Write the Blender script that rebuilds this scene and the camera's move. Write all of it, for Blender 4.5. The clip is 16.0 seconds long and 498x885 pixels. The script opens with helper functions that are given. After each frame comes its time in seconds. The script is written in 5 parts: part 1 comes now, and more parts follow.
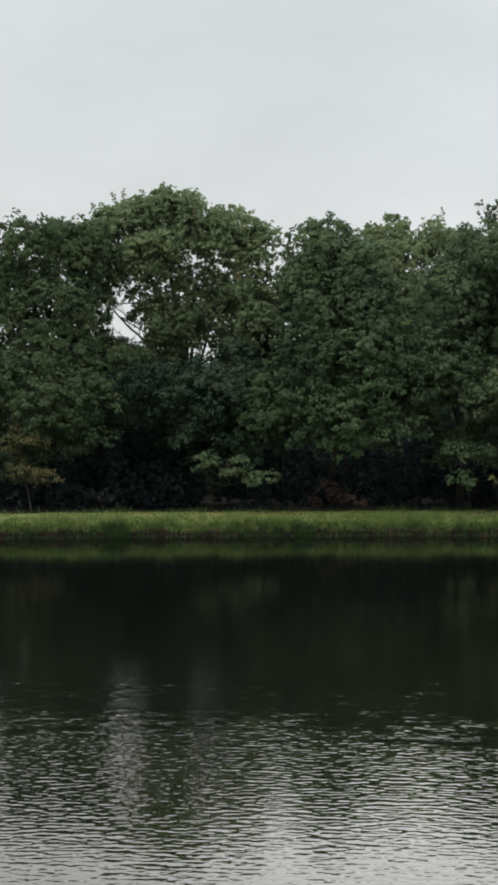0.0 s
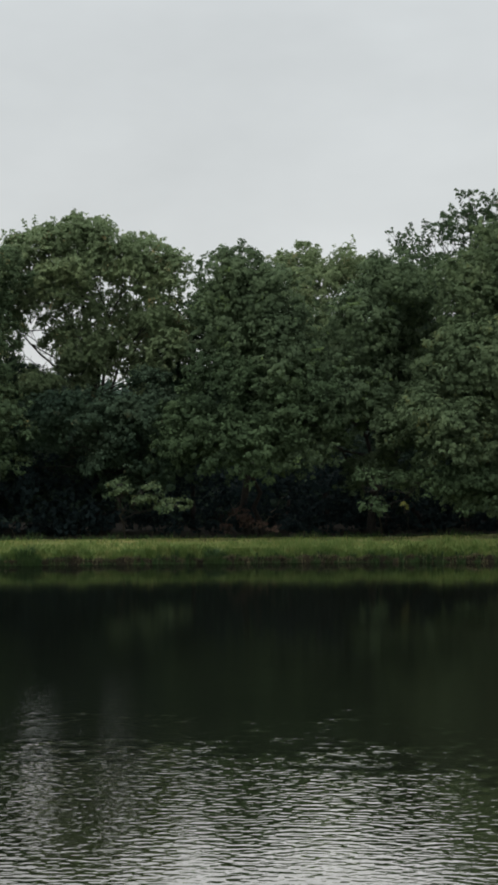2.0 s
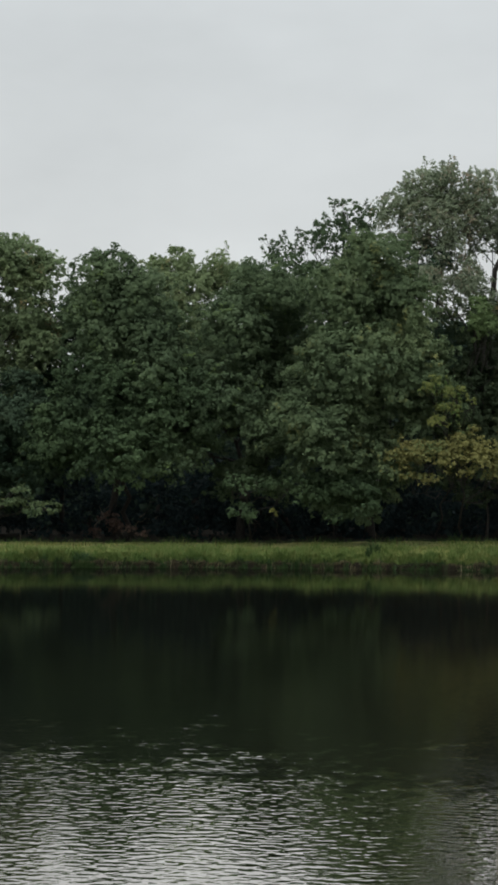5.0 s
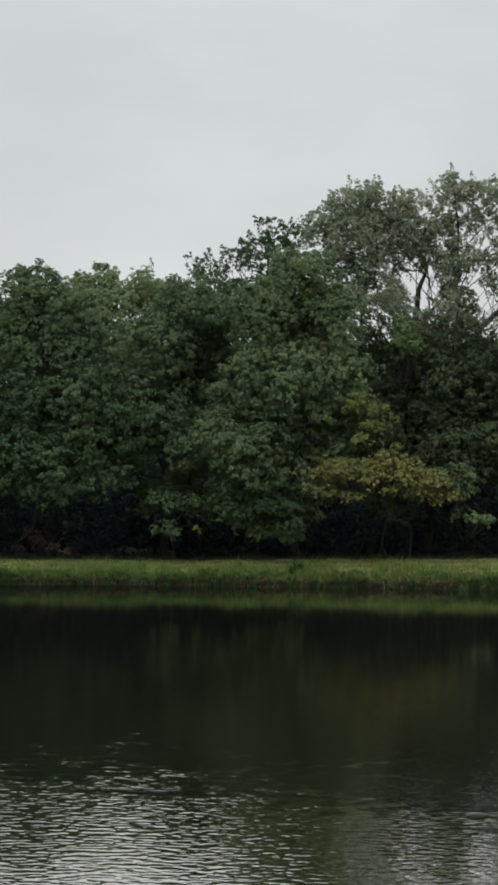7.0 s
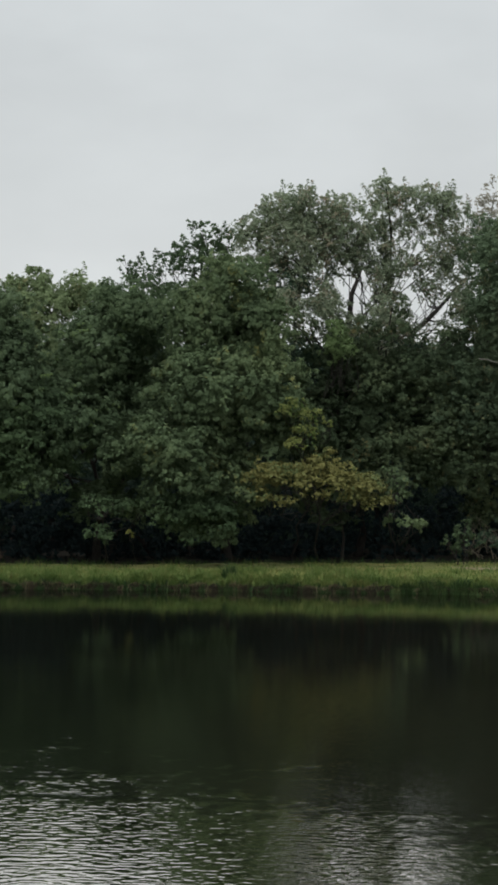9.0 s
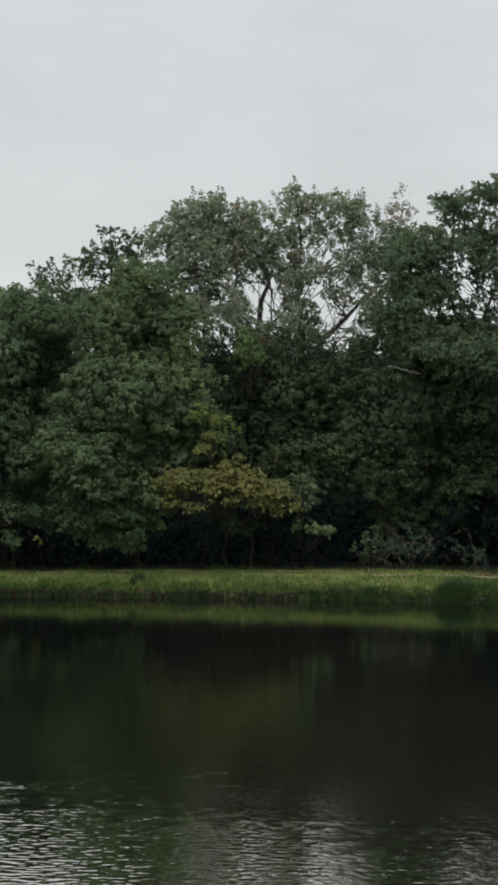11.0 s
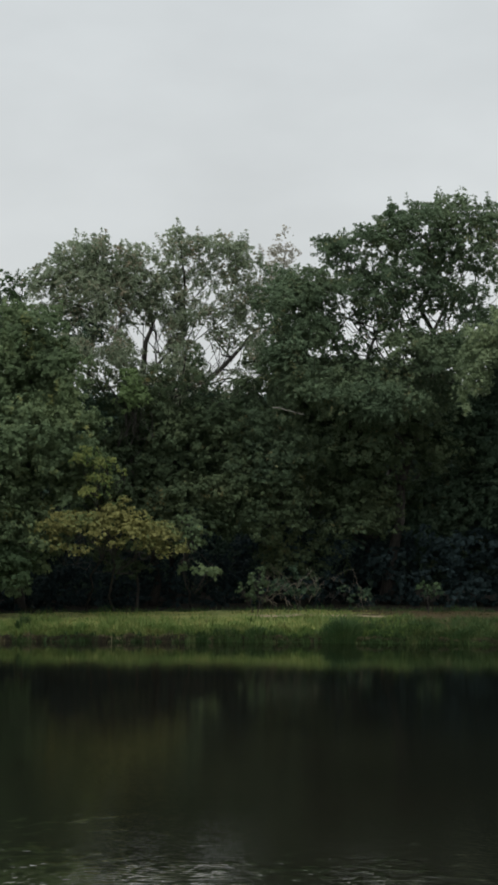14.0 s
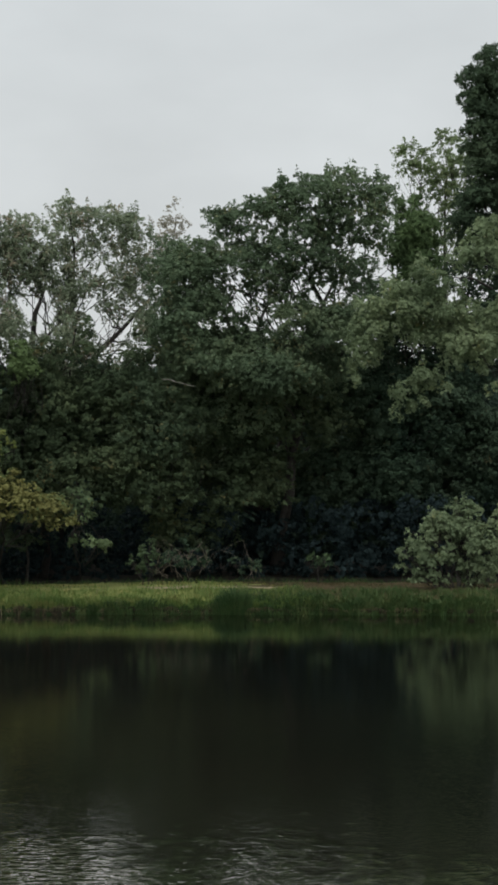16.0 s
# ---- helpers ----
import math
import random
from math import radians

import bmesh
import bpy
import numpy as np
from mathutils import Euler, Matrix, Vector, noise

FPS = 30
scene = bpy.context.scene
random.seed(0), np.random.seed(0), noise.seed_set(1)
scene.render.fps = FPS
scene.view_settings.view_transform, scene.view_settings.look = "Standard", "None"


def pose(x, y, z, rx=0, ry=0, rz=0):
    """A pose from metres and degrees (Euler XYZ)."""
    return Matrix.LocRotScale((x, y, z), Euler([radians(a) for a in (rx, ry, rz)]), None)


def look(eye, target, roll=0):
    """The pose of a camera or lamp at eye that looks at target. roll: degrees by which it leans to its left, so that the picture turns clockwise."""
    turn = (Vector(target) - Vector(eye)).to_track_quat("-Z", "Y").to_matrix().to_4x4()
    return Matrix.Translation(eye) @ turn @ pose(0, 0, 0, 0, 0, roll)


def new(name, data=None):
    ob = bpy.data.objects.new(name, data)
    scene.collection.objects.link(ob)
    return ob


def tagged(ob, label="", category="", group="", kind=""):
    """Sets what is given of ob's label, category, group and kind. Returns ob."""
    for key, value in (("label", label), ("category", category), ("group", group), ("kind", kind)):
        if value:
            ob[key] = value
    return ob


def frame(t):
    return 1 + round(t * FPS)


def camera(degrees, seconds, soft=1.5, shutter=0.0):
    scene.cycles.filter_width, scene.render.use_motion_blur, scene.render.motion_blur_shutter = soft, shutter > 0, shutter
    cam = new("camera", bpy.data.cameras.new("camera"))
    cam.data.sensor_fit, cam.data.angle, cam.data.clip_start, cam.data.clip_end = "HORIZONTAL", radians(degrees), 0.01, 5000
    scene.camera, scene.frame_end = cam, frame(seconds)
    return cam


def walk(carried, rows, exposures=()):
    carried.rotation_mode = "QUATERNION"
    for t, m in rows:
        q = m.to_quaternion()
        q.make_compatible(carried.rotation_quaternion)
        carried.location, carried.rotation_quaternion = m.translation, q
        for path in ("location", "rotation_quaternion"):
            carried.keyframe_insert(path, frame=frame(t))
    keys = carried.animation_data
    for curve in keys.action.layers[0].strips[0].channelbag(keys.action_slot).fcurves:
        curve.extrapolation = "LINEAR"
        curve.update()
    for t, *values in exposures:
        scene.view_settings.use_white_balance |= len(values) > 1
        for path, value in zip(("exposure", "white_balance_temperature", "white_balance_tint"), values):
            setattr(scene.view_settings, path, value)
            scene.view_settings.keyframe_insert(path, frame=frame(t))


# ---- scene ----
# A telephoto pan from the near bank of a pond towards the wooded far bank.
# The camera stands at the origin, 3.2 m over the water (z = 0), and only turns.
cam = camera(14.5, 16.0, soft=3.2)
EYE = 3.2
ROWS = [
    (0.0, 90.536, 0.120, 9.993),
    (0.5, 90.963, 0.247, 9.257),
    (1.0, 91.228, 0.466, 8.732),
    (1.5, 91.391, 0.460, 8.232),
    (2.0, 91.312, 0.304, 7.420),
    (2.5, 91.197, 0.239, 6.812),
    (3.0, 91.279, 0.168, 6.478),
    (3.5, 91.347, -0.079, 5.912),
    (4.0, 91.283, -0.167, 5.129),
    (6.5, 91.959, -0.868, 1.813),
    (7.0, 92.006, -0.692, 1.375),
    (7.5, 92.012, -0.463, 0.940),
    (8.0, 92.130, -0.523, 0.460),
    (10.5, 92.175, -0.871, -2.552),
    (11.0, 92.376, -0.846, -3.254),
    (11.5, 92.562, -0.692, -3.605),
    (12.0, 92.707, -0.518, -3.973),
    (12.5, 93.113, -0.266, -4.425),
    (13.0, 93.276, -0.019, -5.142),
    (13.5, 93.311, -0.096, -5.880),
    (14.0, 93.619, -0.241, -6.586),
    (14.5, 93.703, -0.438, -7.179),
    (15.0, 93.261, -0.420, -7.742),
    (15.5, 93.073, -0.181, -8.724),
    (16.0, 92.803, 0.002, -9.785),
]
walk(cam, [(t, pose(0, 0, EYE, rx, ry, rz)) for t, rx, ry, rz in ROWS],
     exposures=[(0.0, 0.17), (1.5, 0.06), (4.0, 0.05), (16.0, 0.05)])

# ---- world and sun: an even overcast sky ----
SUN_EL, SUN_AZ = 48.0, 205.0


def overcast_world():
    w = bpy.data.worlds.new("overcast_sky")
    w.use_nodes = True
    nt = w.node_tree
    nt.nodes.clear()
    N, L = nt.nodes.new, nt.links.new
    out, bg = N("ShaderNodeOutputWorld"), N("ShaderNodeBackground")
    sky = N("ShaderNodeTexSky")
    sky.sky_type, sky.sun_disc = "NISHITA", False
    sky.sun_elevation, sky.sun_rotation = radians(SUN_EL), radians(SUN_AZ)
    sky.dust_density = 4.0
    co = N("ShaderNodeTexCoord")
    sep = N("ShaderNodeSeparateXYZ")
    L(co.outputs["Generated"], sep.inputs[0])
    grad = N("ShaderNodeValToRGB")
    e = grad.color_ramp.elements
    e[0].position, e[0].color = 0.0, (6.1, 6.25, 6.2, 1)
    e[1].position, e[1].color = 1.0, (18.0, 18.2, 18.1, 1)
    for p, c in ((0.12, (6.5, 6.77, 6.8, 1)), (0.295, (6.25, 6.6, 6.72, 1)), (0.37, (12.0, 12.1, 11.8, 1)), (0.47, (14.5, 14.6, 14.3, 1))):
        k = e.new(p)
        k.color = c
    L(sep.outputs["Z"], grad.inputs[0])
    m = N("ShaderNodeMapping")
    m.inputs["Scale"].default_value = (1, 1, 2.2)
    L(co.outputs["Generated"], m.inputs[0])
    cloud = N("ShaderNodeTexNoise")
    cloud.inputs["Scale"].default_value = 7.0
    cloud.inputs["Detail"].default_value = 4.0
    cloud.inputs["Roughness"].default_value = 0.5
    L(m.outputs[0], cloud.inputs["Vector"])
    rng = N("ShaderNodeMapRange")
    rng.inputs["From Min"].default_value, rng.inputs["From Max"].default_value = 0.3, 0.7
    rng.inputs["To Min"].default_value, rng.inputs["To Max"].default_value = 0.93, 1.07
    L(cloud.outputs["Fac"], rng.inputs["Value"])
    mul = N("ShaderNodeVectorMath")
    mul.operation = "SCALE"
    L(grad.outputs["Color"], mul.inputs[0])
    L(rng.outputs[0], mul.inputs["Scale"])
    mix = N("ShaderNodeMixRGB")
    mix.inputs[0].default_value = 0.05
    L(mul.outputs[0], mix.inputs[1])
    L(sky.outputs[0], mix.inputs[2])
    L(mix.outputs[0], bg.inputs["Color"])
    bg.inputs["Strength"].default_value = 0.1
    L(bg.outputs[0], out.inputs["Surface"])
    scene.world = w


overcast_world()
sun = new("sun", bpy.data.lights.new("sun", "SUN"))
sun.data.energy, sun.data.angle, sun.data.color = 0.6, radians(25), (1.0, 0.97, 0.92)
sun.matrix_world = look((0, 0, 60), (60 * math.sin(radians(25)) * 1.0, 40, 0))

# ---- materials ----


def material(name):
    m = bpy.data.materials.new(name)
    m.use_nodes = True
    nt = m.node_tree
    nt.nodes.clear()
    out = nt.nodes.new("ShaderNodeOutputMaterial")
    return m, nt.nodes.new, nt.links.new, out


def ramp(N, stops):
    r = N("ShaderNodeValToRGB")
    e = r.color_ramp.elements
    e[0].position, e[0].color = stops[0][0], (*stops[0][1], 1)
    e[1].position, e[1].color = stops[-1][0], (*stops[-1][1], 1)
    for p, c in stops[1:-1]:
        e.new(p).color = (*c, 1)
    return r


def leaf_material(name, dark, mid, light, accent=None, amount=0.0, patch=0.35, gloss=0.08):
    """Leaves: each leaf takes its own shade, and whole boughs drift in hue; thin, so some light passes."""
    m, N, L, out = material(name)
    geo = N("ShaderNodeNewGeometry")
    tone = ramp(N, [(0.0, dark), (0.5, mid), (1.0, light)])
    co = N("ShaderNodeTexCoord")
    big = N("ShaderNodeTexNoise")
    big.inputs["Scale"].default_value, big.inputs["Detail"].default_value = patch, 3.0
    L(co.outputs["Object"], big.inputs["Vector"])
    a = N("ShaderNodeMath")
    a.operation = "MULTIPLY_ADD"
    a.inputs[1].default_value, a.inputs[2].default_value = 0.2, -0.1
    L(geo.outputs["Random Per Island"], a.inputs[0])
    b = N("ShaderNodeMath")
    b.operation = "MULTIPLY_ADD"
    b.inputs[1].default_value, b.inputs[2].default_value = 1.6, -0.65
    L(big.outputs["Fac"], b.inputs[0])
    small = N("ShaderNodeTexNoise")
    small.inputs["Scale"].default_value, small.inputs["Detail"].default_value = 1.9, 2.0
    L(co.outputs["Object"], small.inputs["Vector"])
    e = N("ShaderNodeMath")
    e.operation = "MULTIPLY_ADD"
    e.inputs[1].default_value = 0.7
    L(small.outputs["Fac"], e.inputs[0])
    L(a.outputs[0], e.inputs[2])
    c = N("ShaderNodeMath")
    L(e.outputs[0], c.inputs[0])
    L(b.outputs[0], c.inputs[1])
    L(c.outputs[0], tone.inputs[0])
    col = tone.outputs[0]
    if accent:
        spots = N("ShaderNodeTexNoise")
        spots.inputs["Scale"].default_value, spots.inputs["Detail"].default_value = 0.9, 2.0
        L(co.outputs["Object"], spots.inputs["Vector"])
        add = N("ShaderNodeMath")
        add.operation = "MULTIPLY_ADD"
        add.inputs[1].default_value = 0.35
        L(geo.outputs["Random Per Island"], add.inputs[0])
        L(spots.outputs["Fac"], add.inputs[2])
        f = N("ShaderNodeMapRange")
        f.inputs["From Min"].default_value, f.inputs["From Max"].default_value = 0.98 - amount, 1.12 - amount
        L(add.outputs[0], f.inputs["Value"])
        mx = N("ShaderNodeMixRGB")
        mx.inputs[2].default_value = (*accent, 1)
        L(f.outputs[0], mx.inputs[0])
        L(col, mx.inputs[1])
        col = mx.outputs[0]
    p = N("ShaderNodeBsdfPrincipled")
    p.inputs["Roughness"].default_value = 0.7
    p.inputs["Specular IOR Level"].default_value = gloss
    t = N("ShaderNodeBsdfTranslucent")
    s = N("ShaderNodeMixShader")
    s.inputs[0].default_value = 0.36
    L(col, p.inputs["Base Color"])
    L(col, t.inputs["Color"])
    L(p.outputs[0], s.inputs[1])
    L(t.outputs[0], s.inputs[2])
    L(s.outputs[0], out.inputs["Surface"])
    return m


LEAVES = {
    "leaf_mid": leaf_material("green_leaves", (0.036, 0.058, 0.031), (0.072, 0.112, 0.058), (0.124, 0.161, 0.080), (0.151, 0.138, 0.058), 0.10),
    "leaf_oak": leaf_material("oak_leaves", (0.084, 0.118, 0.059), (0.169, 0.231, 0.124), (0.272, 0.332, 0.171), (0.272, 0.218, 0.111), 0.07),
    "leaf_oak_dark": leaf_material("dark_oak_leaves", (0.058, 0.090, 0.055), (0.111, 0.161, 0.097), (0.178, 0.230, 0.132), (0.212, 0.207, 0.106), 0.10),
    # Darker leaf copy for lower boughs, with canopy shade put into the colour.
    "leaf_dark": leaf_material("shade_toned_leaves", (0.019, 0.038, 0.028), (0.045, 0.075, 0.047), (0.072, 0.106, 0.068), (0.095, 0.097, 0.053), 0.08),
    # leaf_dark lifted for haze; shade and haze both sit in the colour.
    "leaf_shade": leaf_material("haze_and_shade_toned_leaves", (0.033, 0.051, 0.029), (0.067, 0.097, 0.053), (0.109, 0.140, 0.073), (0.138, 0.121, 0.054), 0.08),
    "leaf_faded": leaf_material("faded_pinkish_leaves", (0.184, 0.178, 0.140), (0.276, 0.265, 0.210), (0.368, 0.357, 0.290)),
    # Deep shade and a bluish haze lift are mixed into this leaf colour.
    "leaf_under": leaf_material("deep_shade_toned_leaves", (0.021, 0.042, 0.032), (0.046, 0.074, 0.055), (0.074, 0.114, 0.084)),
    "leaf_blue": leaf_material("dull_green_leaves", (0.051, 0.080, 0.046), (0.087, 0.129, 0.070), (0.134, 0.186, 0.100), (0.138, 0.206, 0.072), 0.10),
    "leaf_green": leaf_material("fresh_green_leaves", (0.060, 0.089, 0.048), (0.105, 0.152, 0.080), (0.159, 0.208, 0.103), (0.176, 0.193, 0.075), 0.12),
    "leaf_pale": leaf_material("pale_green_leaves", (0.095, 0.131, 0.064), (0.166, 0.222, 0.113), (0.245, 0.310, 0.162), (0.251, 0.259, 0.133), 0.10),
    "leaf_gum": leaf_material("glossy_dark_leaves", (0.035, 0.058, 0.033), (0.065, 0.103, 0.052), (0.105, 0.158, 0.076)),
    "leaf_brown": leaf_material("browning_leaves", (0.121, 0.155, 0.103), (0.202, 0.250, 0.169), (0.277, 0.324, 0.224), (0.302, 0.259, 0.193), 0.20),
    "leaf_rust": leaf_material("rusty_leaves", (0.058, 0.041, 0.035), (0.106, 0.075, 0.065), (0.192, 0.132, 0.112), (0.320, 0.247, 0.210), 0.06),
    "leaf_wither": leaf_material("withered_pink_leaves", (0.10, 0.068, 0.055), (0.17, 0.118, 0.095), (0.25, 0.185, 0.15)),
    # Near-black bluish leaves: the gloom under the canopy is put into their colour.
    "leaf_gloom": leaf_material("shade_toned_undergrowth_leaves", (0.013, 0.021, 0.021), (0.021, 0.036, 0.038), (0.034, 0.055, 0.058)),
    "leaf_yellow": leaf_material("yellowing_leaves", (0.148, 0.161, 0.054), (0.234, 0.246, 0.081), (0.313, 0.314, 0.108), (0.132, 0.198, 0.081), 0.16),
    "leaf_ochre": leaf_material("ochre_turning_leaves", (0.138, 0.145, 0.056), (0.209, 0.210, 0.080), (0.276, 0.273, 0.106), (0.131, 0.180, 0.080), 0.22),
    "leaf_turning": leaf_material("yellow_green_leaves", (0.110, 0.138, 0.046), (0.182, 0.206, 0.068), (0.259, 0.275, 0.094), (0.116, 0.188, 0.068), 0.2),
    "leaf_bronze": leaf_material("bronze_tinged_leaves", (0.082, 0.084, 0.044), (0.130, 0.122, 0.062), (0.185, 0.162, 0.084), (0.110, 0.140, 0.060), 0.2),
    "leaf_fresh": leaf_material("fresh_bright_leaves", (0.080, 0.122, 0.052), (0.120, 0.178, 0.076), (0.170, 0.232, 0.097)),
    "leaf_pine_light": leaf_material("fresh_pine_needles", (0.045, 0.074, 0.038), (0.078, 0.124, 0.056), (0.120, 0.178, 0.076)),
    "leaf_pine": leaf_material("dark_pine_needles", (0.030, 0.052, 0.033), (0.059, 0.091, 0.055), (0.092, 0.128, 0.077)),
    "leaf_white": leaf_material("grey_green_leaves", (0.090, 0.130, 0.073), (0.172, 0.226, 0.129), (0.257, 0.319, 0.181), (0.280, 0.288, 0.133), 0.08),
}


def bark_material(name, dark, light):
    m, N, L, out = material(name)
    co = N("ShaderNodeTexCoord")
    mp = N("ShaderNodeMapping")
    mp.inputs["Scale"].default_value = (9, 9, 1.6)
    n = N("ShaderNodeTexNoise")
    n.inputs["Scale"].default_value, n.inputs["Detail"].default_value = 1.5, 6.0
    r = ramp(N, [(0.3, dark), (0.7, light)])
    p, bump = N("ShaderNodeBsdfPrincipled"), N("ShaderNodeBump")
    p.inputs["Roughness"].default_value = 0.9
    bump.inputs["Strength"].default_value, bump.inputs["Distance"].default_value = 0.8, 0.03
    L(co.outputs["Object"], mp.inputs[0])
    L(mp.outputs[0], n.inputs["Vector"])
    L(n.outputs["Fac"], r.inputs[0])
    L(n.outputs["Fac"], bump.inputs["Height"])
    L(bump.outputs[0], p.inputs["Normal"])
    L(r.outputs[0], p.inputs["Base Color"])
    L(p.outputs[0], out.inputs["Surface"])
    return m


BARK = bark_material("grey_brown_bark", (0.013, 0.012, 0.011), (0.042, 0.037, 0.032))
PALE = bark_material("peeled_grey_wood", (0.13, 0.123, 0.11), (0.25, 0.24, 0.22))
DEAD = bark_material("bleached_dead_wood", (0.065, 0.055, 0.043), (0.145, 0.125, 0.100))


def water_material():
    """Dark pond water: calm under the far bank, ruffled by short ripples nearer the camera."""
    m, N, L, out = material("pond_water")
    co = N("ShaderNodeTexCoord")
    sep = N("ShaderNodeSeparateXYZ")
    L(co.outputs["Object"], sep.inputs[0])

    def waves(scale, stretch, detail):
        mp = N("ShaderNodeMapping")
        mp.inputs["Scale"].default_value = (stretch, 1, 1)
        mp.inputs["Rotation"].default_value = (0, 0, radians(4))
        n = N("ShaderNodeTexNoise")
        n.inputs["Scale"].default_value, n.inputs["Detail"].default_value = scale, detail
        n.inputs["Roughness"].default_value = 0.45
        L(co.outputs["Object"], mp.inputs[0])
        L(mp.outputs[0], n.inputs["Vector"])
        return n.outputs["Fac"]

    def math2(op, a, b):
        k = N("ShaderNodeMath")
        k.operation = op
        for i, v in enumerate((a, b)):
            if isinstance(v, (int, float)):
                k.inputs[i].default_value = v
            else:
                L(v, k.inputs[i])
        return k.outputs[0]

    gust = waves(0.16, 0.5, 2.0)
    lee = math2("MULTIPLY", math2("MAXIMUM", math2("ADD", sep.outputs["X"], 2.0), 0.0), 0.78)
    far = math2("ADD", math2("ADD", sep.outputs["Y"], lee), math2("MULTIPLY", math2("SUBTRACT", gust, 0.5), 8.0))
    fleck = math2("ADD", math2("MULTIPLY", math2("SUBTRACT", waves(0.7, 0.9, 2.0), 0.5), 8.0), math2("MULTIPLY", math2("SUBTRACT", waves(2.6, 1.4, 1.0), 0.5), 10.0))
    far = math2("ADD", far, fleck)
    calm = N("ShaderNodeMapRange")
    calm.interpolation_type = "SMOOTHSTEP"
    calm.inputs["From Min"].default_value, calm.inputs["From Max"].default_value = 21.8, 26.4
    calm.inputs["To Min"].default_value, calm.inputs["To Max"].default_value = 1.0, RIPPLE_CALM
    L(far, calm.inputs["Value"])
    h = math2("ADD", waves(8.4, 0.85, 0.6), math2("MULTIPLY", waves(15.0, 1.0, 0.0), 0.14))
    lull = N("ShaderNodeMapRange")
    lull.inputs["From Min"].default_value, lull.inputs["From Max"].default_value = 15.0, 26.0
    lull.inputs["To Min"].default_value, lull.inputs["To Max"].default_value = 0.25, 1.0
    L(sep.outputs["Y"], lull.inputs["Value"])
    h = math2("MULTIPLY", math2("MULTIPLY", h, lull.outputs[0]), calm.outputs[0])

    def by_calm(still, ruffled):
        k = N("ShaderNodeMapRange")
        k.inputs["From Min"].default_value, k.inputs["From Max"].default_value = RIPPLE_CALM, 1.0
        k.inputs["To Min"].default_value, k.inputs["To Max"].default_value = still, ruffled
        L(calm.outputs[0], k.inputs["Value"])
        return k.outputs[0]

    breath = N("ShaderNodeMapRange")
    breath.inputs["From Min"].default_value, breath.inputs["From Max"].default_value = 21.0, 44.0
    breath.inputs["To Min"].default_value, breath.inputs["To Max"].default_value = 0.33, 0.025
    L(sep.outputs["Y"], breath.inputs["Value"])
    h = math2("ADD", h, math2("MULTIPLY", math2("MULTIPLY", waves(12.0, 0.9, 1.0), breath.outputs[0]), by_calm(1.1, 0.4)))
    bump = N("ShaderNodeBump")
    bump.inputs["Strength"].default_value, bump.inputs["Distance"].default_value = 1.0, RIPPLE
    L(h, bump.inputs["Height"])

    body, gloss, mix = N("ShaderNodeBsdfDiffuse"), N("ShaderNodeBsdfGlossy"), N("ShaderNodeMixShader")
    # Body colour follows x, brownest about x = 3.5.
    murk_across = N("ShaderNodeMapRange")
    murk_across.inputs["From Min"].default_value, murk_across.inputs["From Max"].default_value = -9.0, 15.0
    L(math2("ADD", sep.outputs["X"], math2("MULTIPLY", math2("SUBTRACT", gust, 0.5), 6.0)), murk_across.inputs["Value"])
    murk = ramp(N, [(0.0, (0.0034, 0.0046, 0.0035)), (0.3, (0.0042, 0.0050, 0.0038)), (0.52, (0.0084, 0.0082, 0.0062)), (0.75, (0.0046, 0.0053, 0.0042)), (1.0, (0.0029, 0.0036, 0.0030))])
    L(murk_across.outputs[0], murk.inputs[0])
    L(murk.outputs[0], body.inputs["Color"])
    gloss.distribution = "BECKMANN"
    tint = N("ShaderNodeMixRGB")
    tint.inputs[1].default_value, tint.inputs[2].default_value = (0.965, 0.985, 0.925, 1), (1.0, 0.955, 0.905, 1)
    L(by_calm(0.0, 1.0), tint.inputs[0])
    L(tint.outputs[0], gloss.inputs["Color"])
    shelter = N("ShaderNodeMapRange")
    shelter.inputs["From Min"].default_value, shelter.inputs["From Max"].default_value = 40.0, 76.0
    shelter.inputs["To Min"].default_value, shelter.inputs["To Max"].default_value = 1.0, 0.62
    L(sep.outputs["Y"], shelter.inputs["Value"])
    L(math2("MULTIPLY", by_calm(0.08, 0.008), shelter.outputs[0]), gloss.inputs["Roughness"])
    L(bump.outputs[0], gloss.inputs["Normal"])
    fres = N("ShaderNodeFresnel")
    fres.inputs["IOR"].default_value = 1.333
    L(bump.outputs[0], fres.inputs["Normal"])
    # Reflection strength is dimmed by hand towards the left.
    left_dim = N("ShaderNodeMapRange")
    left_dim.inputs["From Min"].default_value, left_dim.inputs["From Max"].default_value = -4.4, -2.4
    left_dim.inputs["To Min"].default_value, left_dim.inputs["To Max"].default_value = 0.68, 1.0
    L(math2("ADD", sep.outputs["X"], math2("MULTIPLY", math2("SUBTRACT", gust, 0.5), 3.0)), left_dim.inputs["Value"])
    # Reflection is raised by hand above Fresnel on ruffled water for brighter glints.
    glint_gain = math2("ADD", math2("MULTIPLY", math2("POWER", by_calm(0.0, 1.0), 1.8), 1.75), 0.88)
    fac = math2("MULTIPLY", math2("MULTIPLY", fres.outputs[0], glint_gain), left_dim.outputs[0])
    fac = math2("MINIMUM", fac, 0.95)
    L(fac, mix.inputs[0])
    L(body.outputs[0], mix.inputs[1])
    L(gloss.outputs[0], mix.inputs[2])
    L(mix.outputs[0], out.inputs["Surface"])
    return m


RIPPLE, RIPPLE_CALM = 0.0103, 0.05
WATER = water_material()


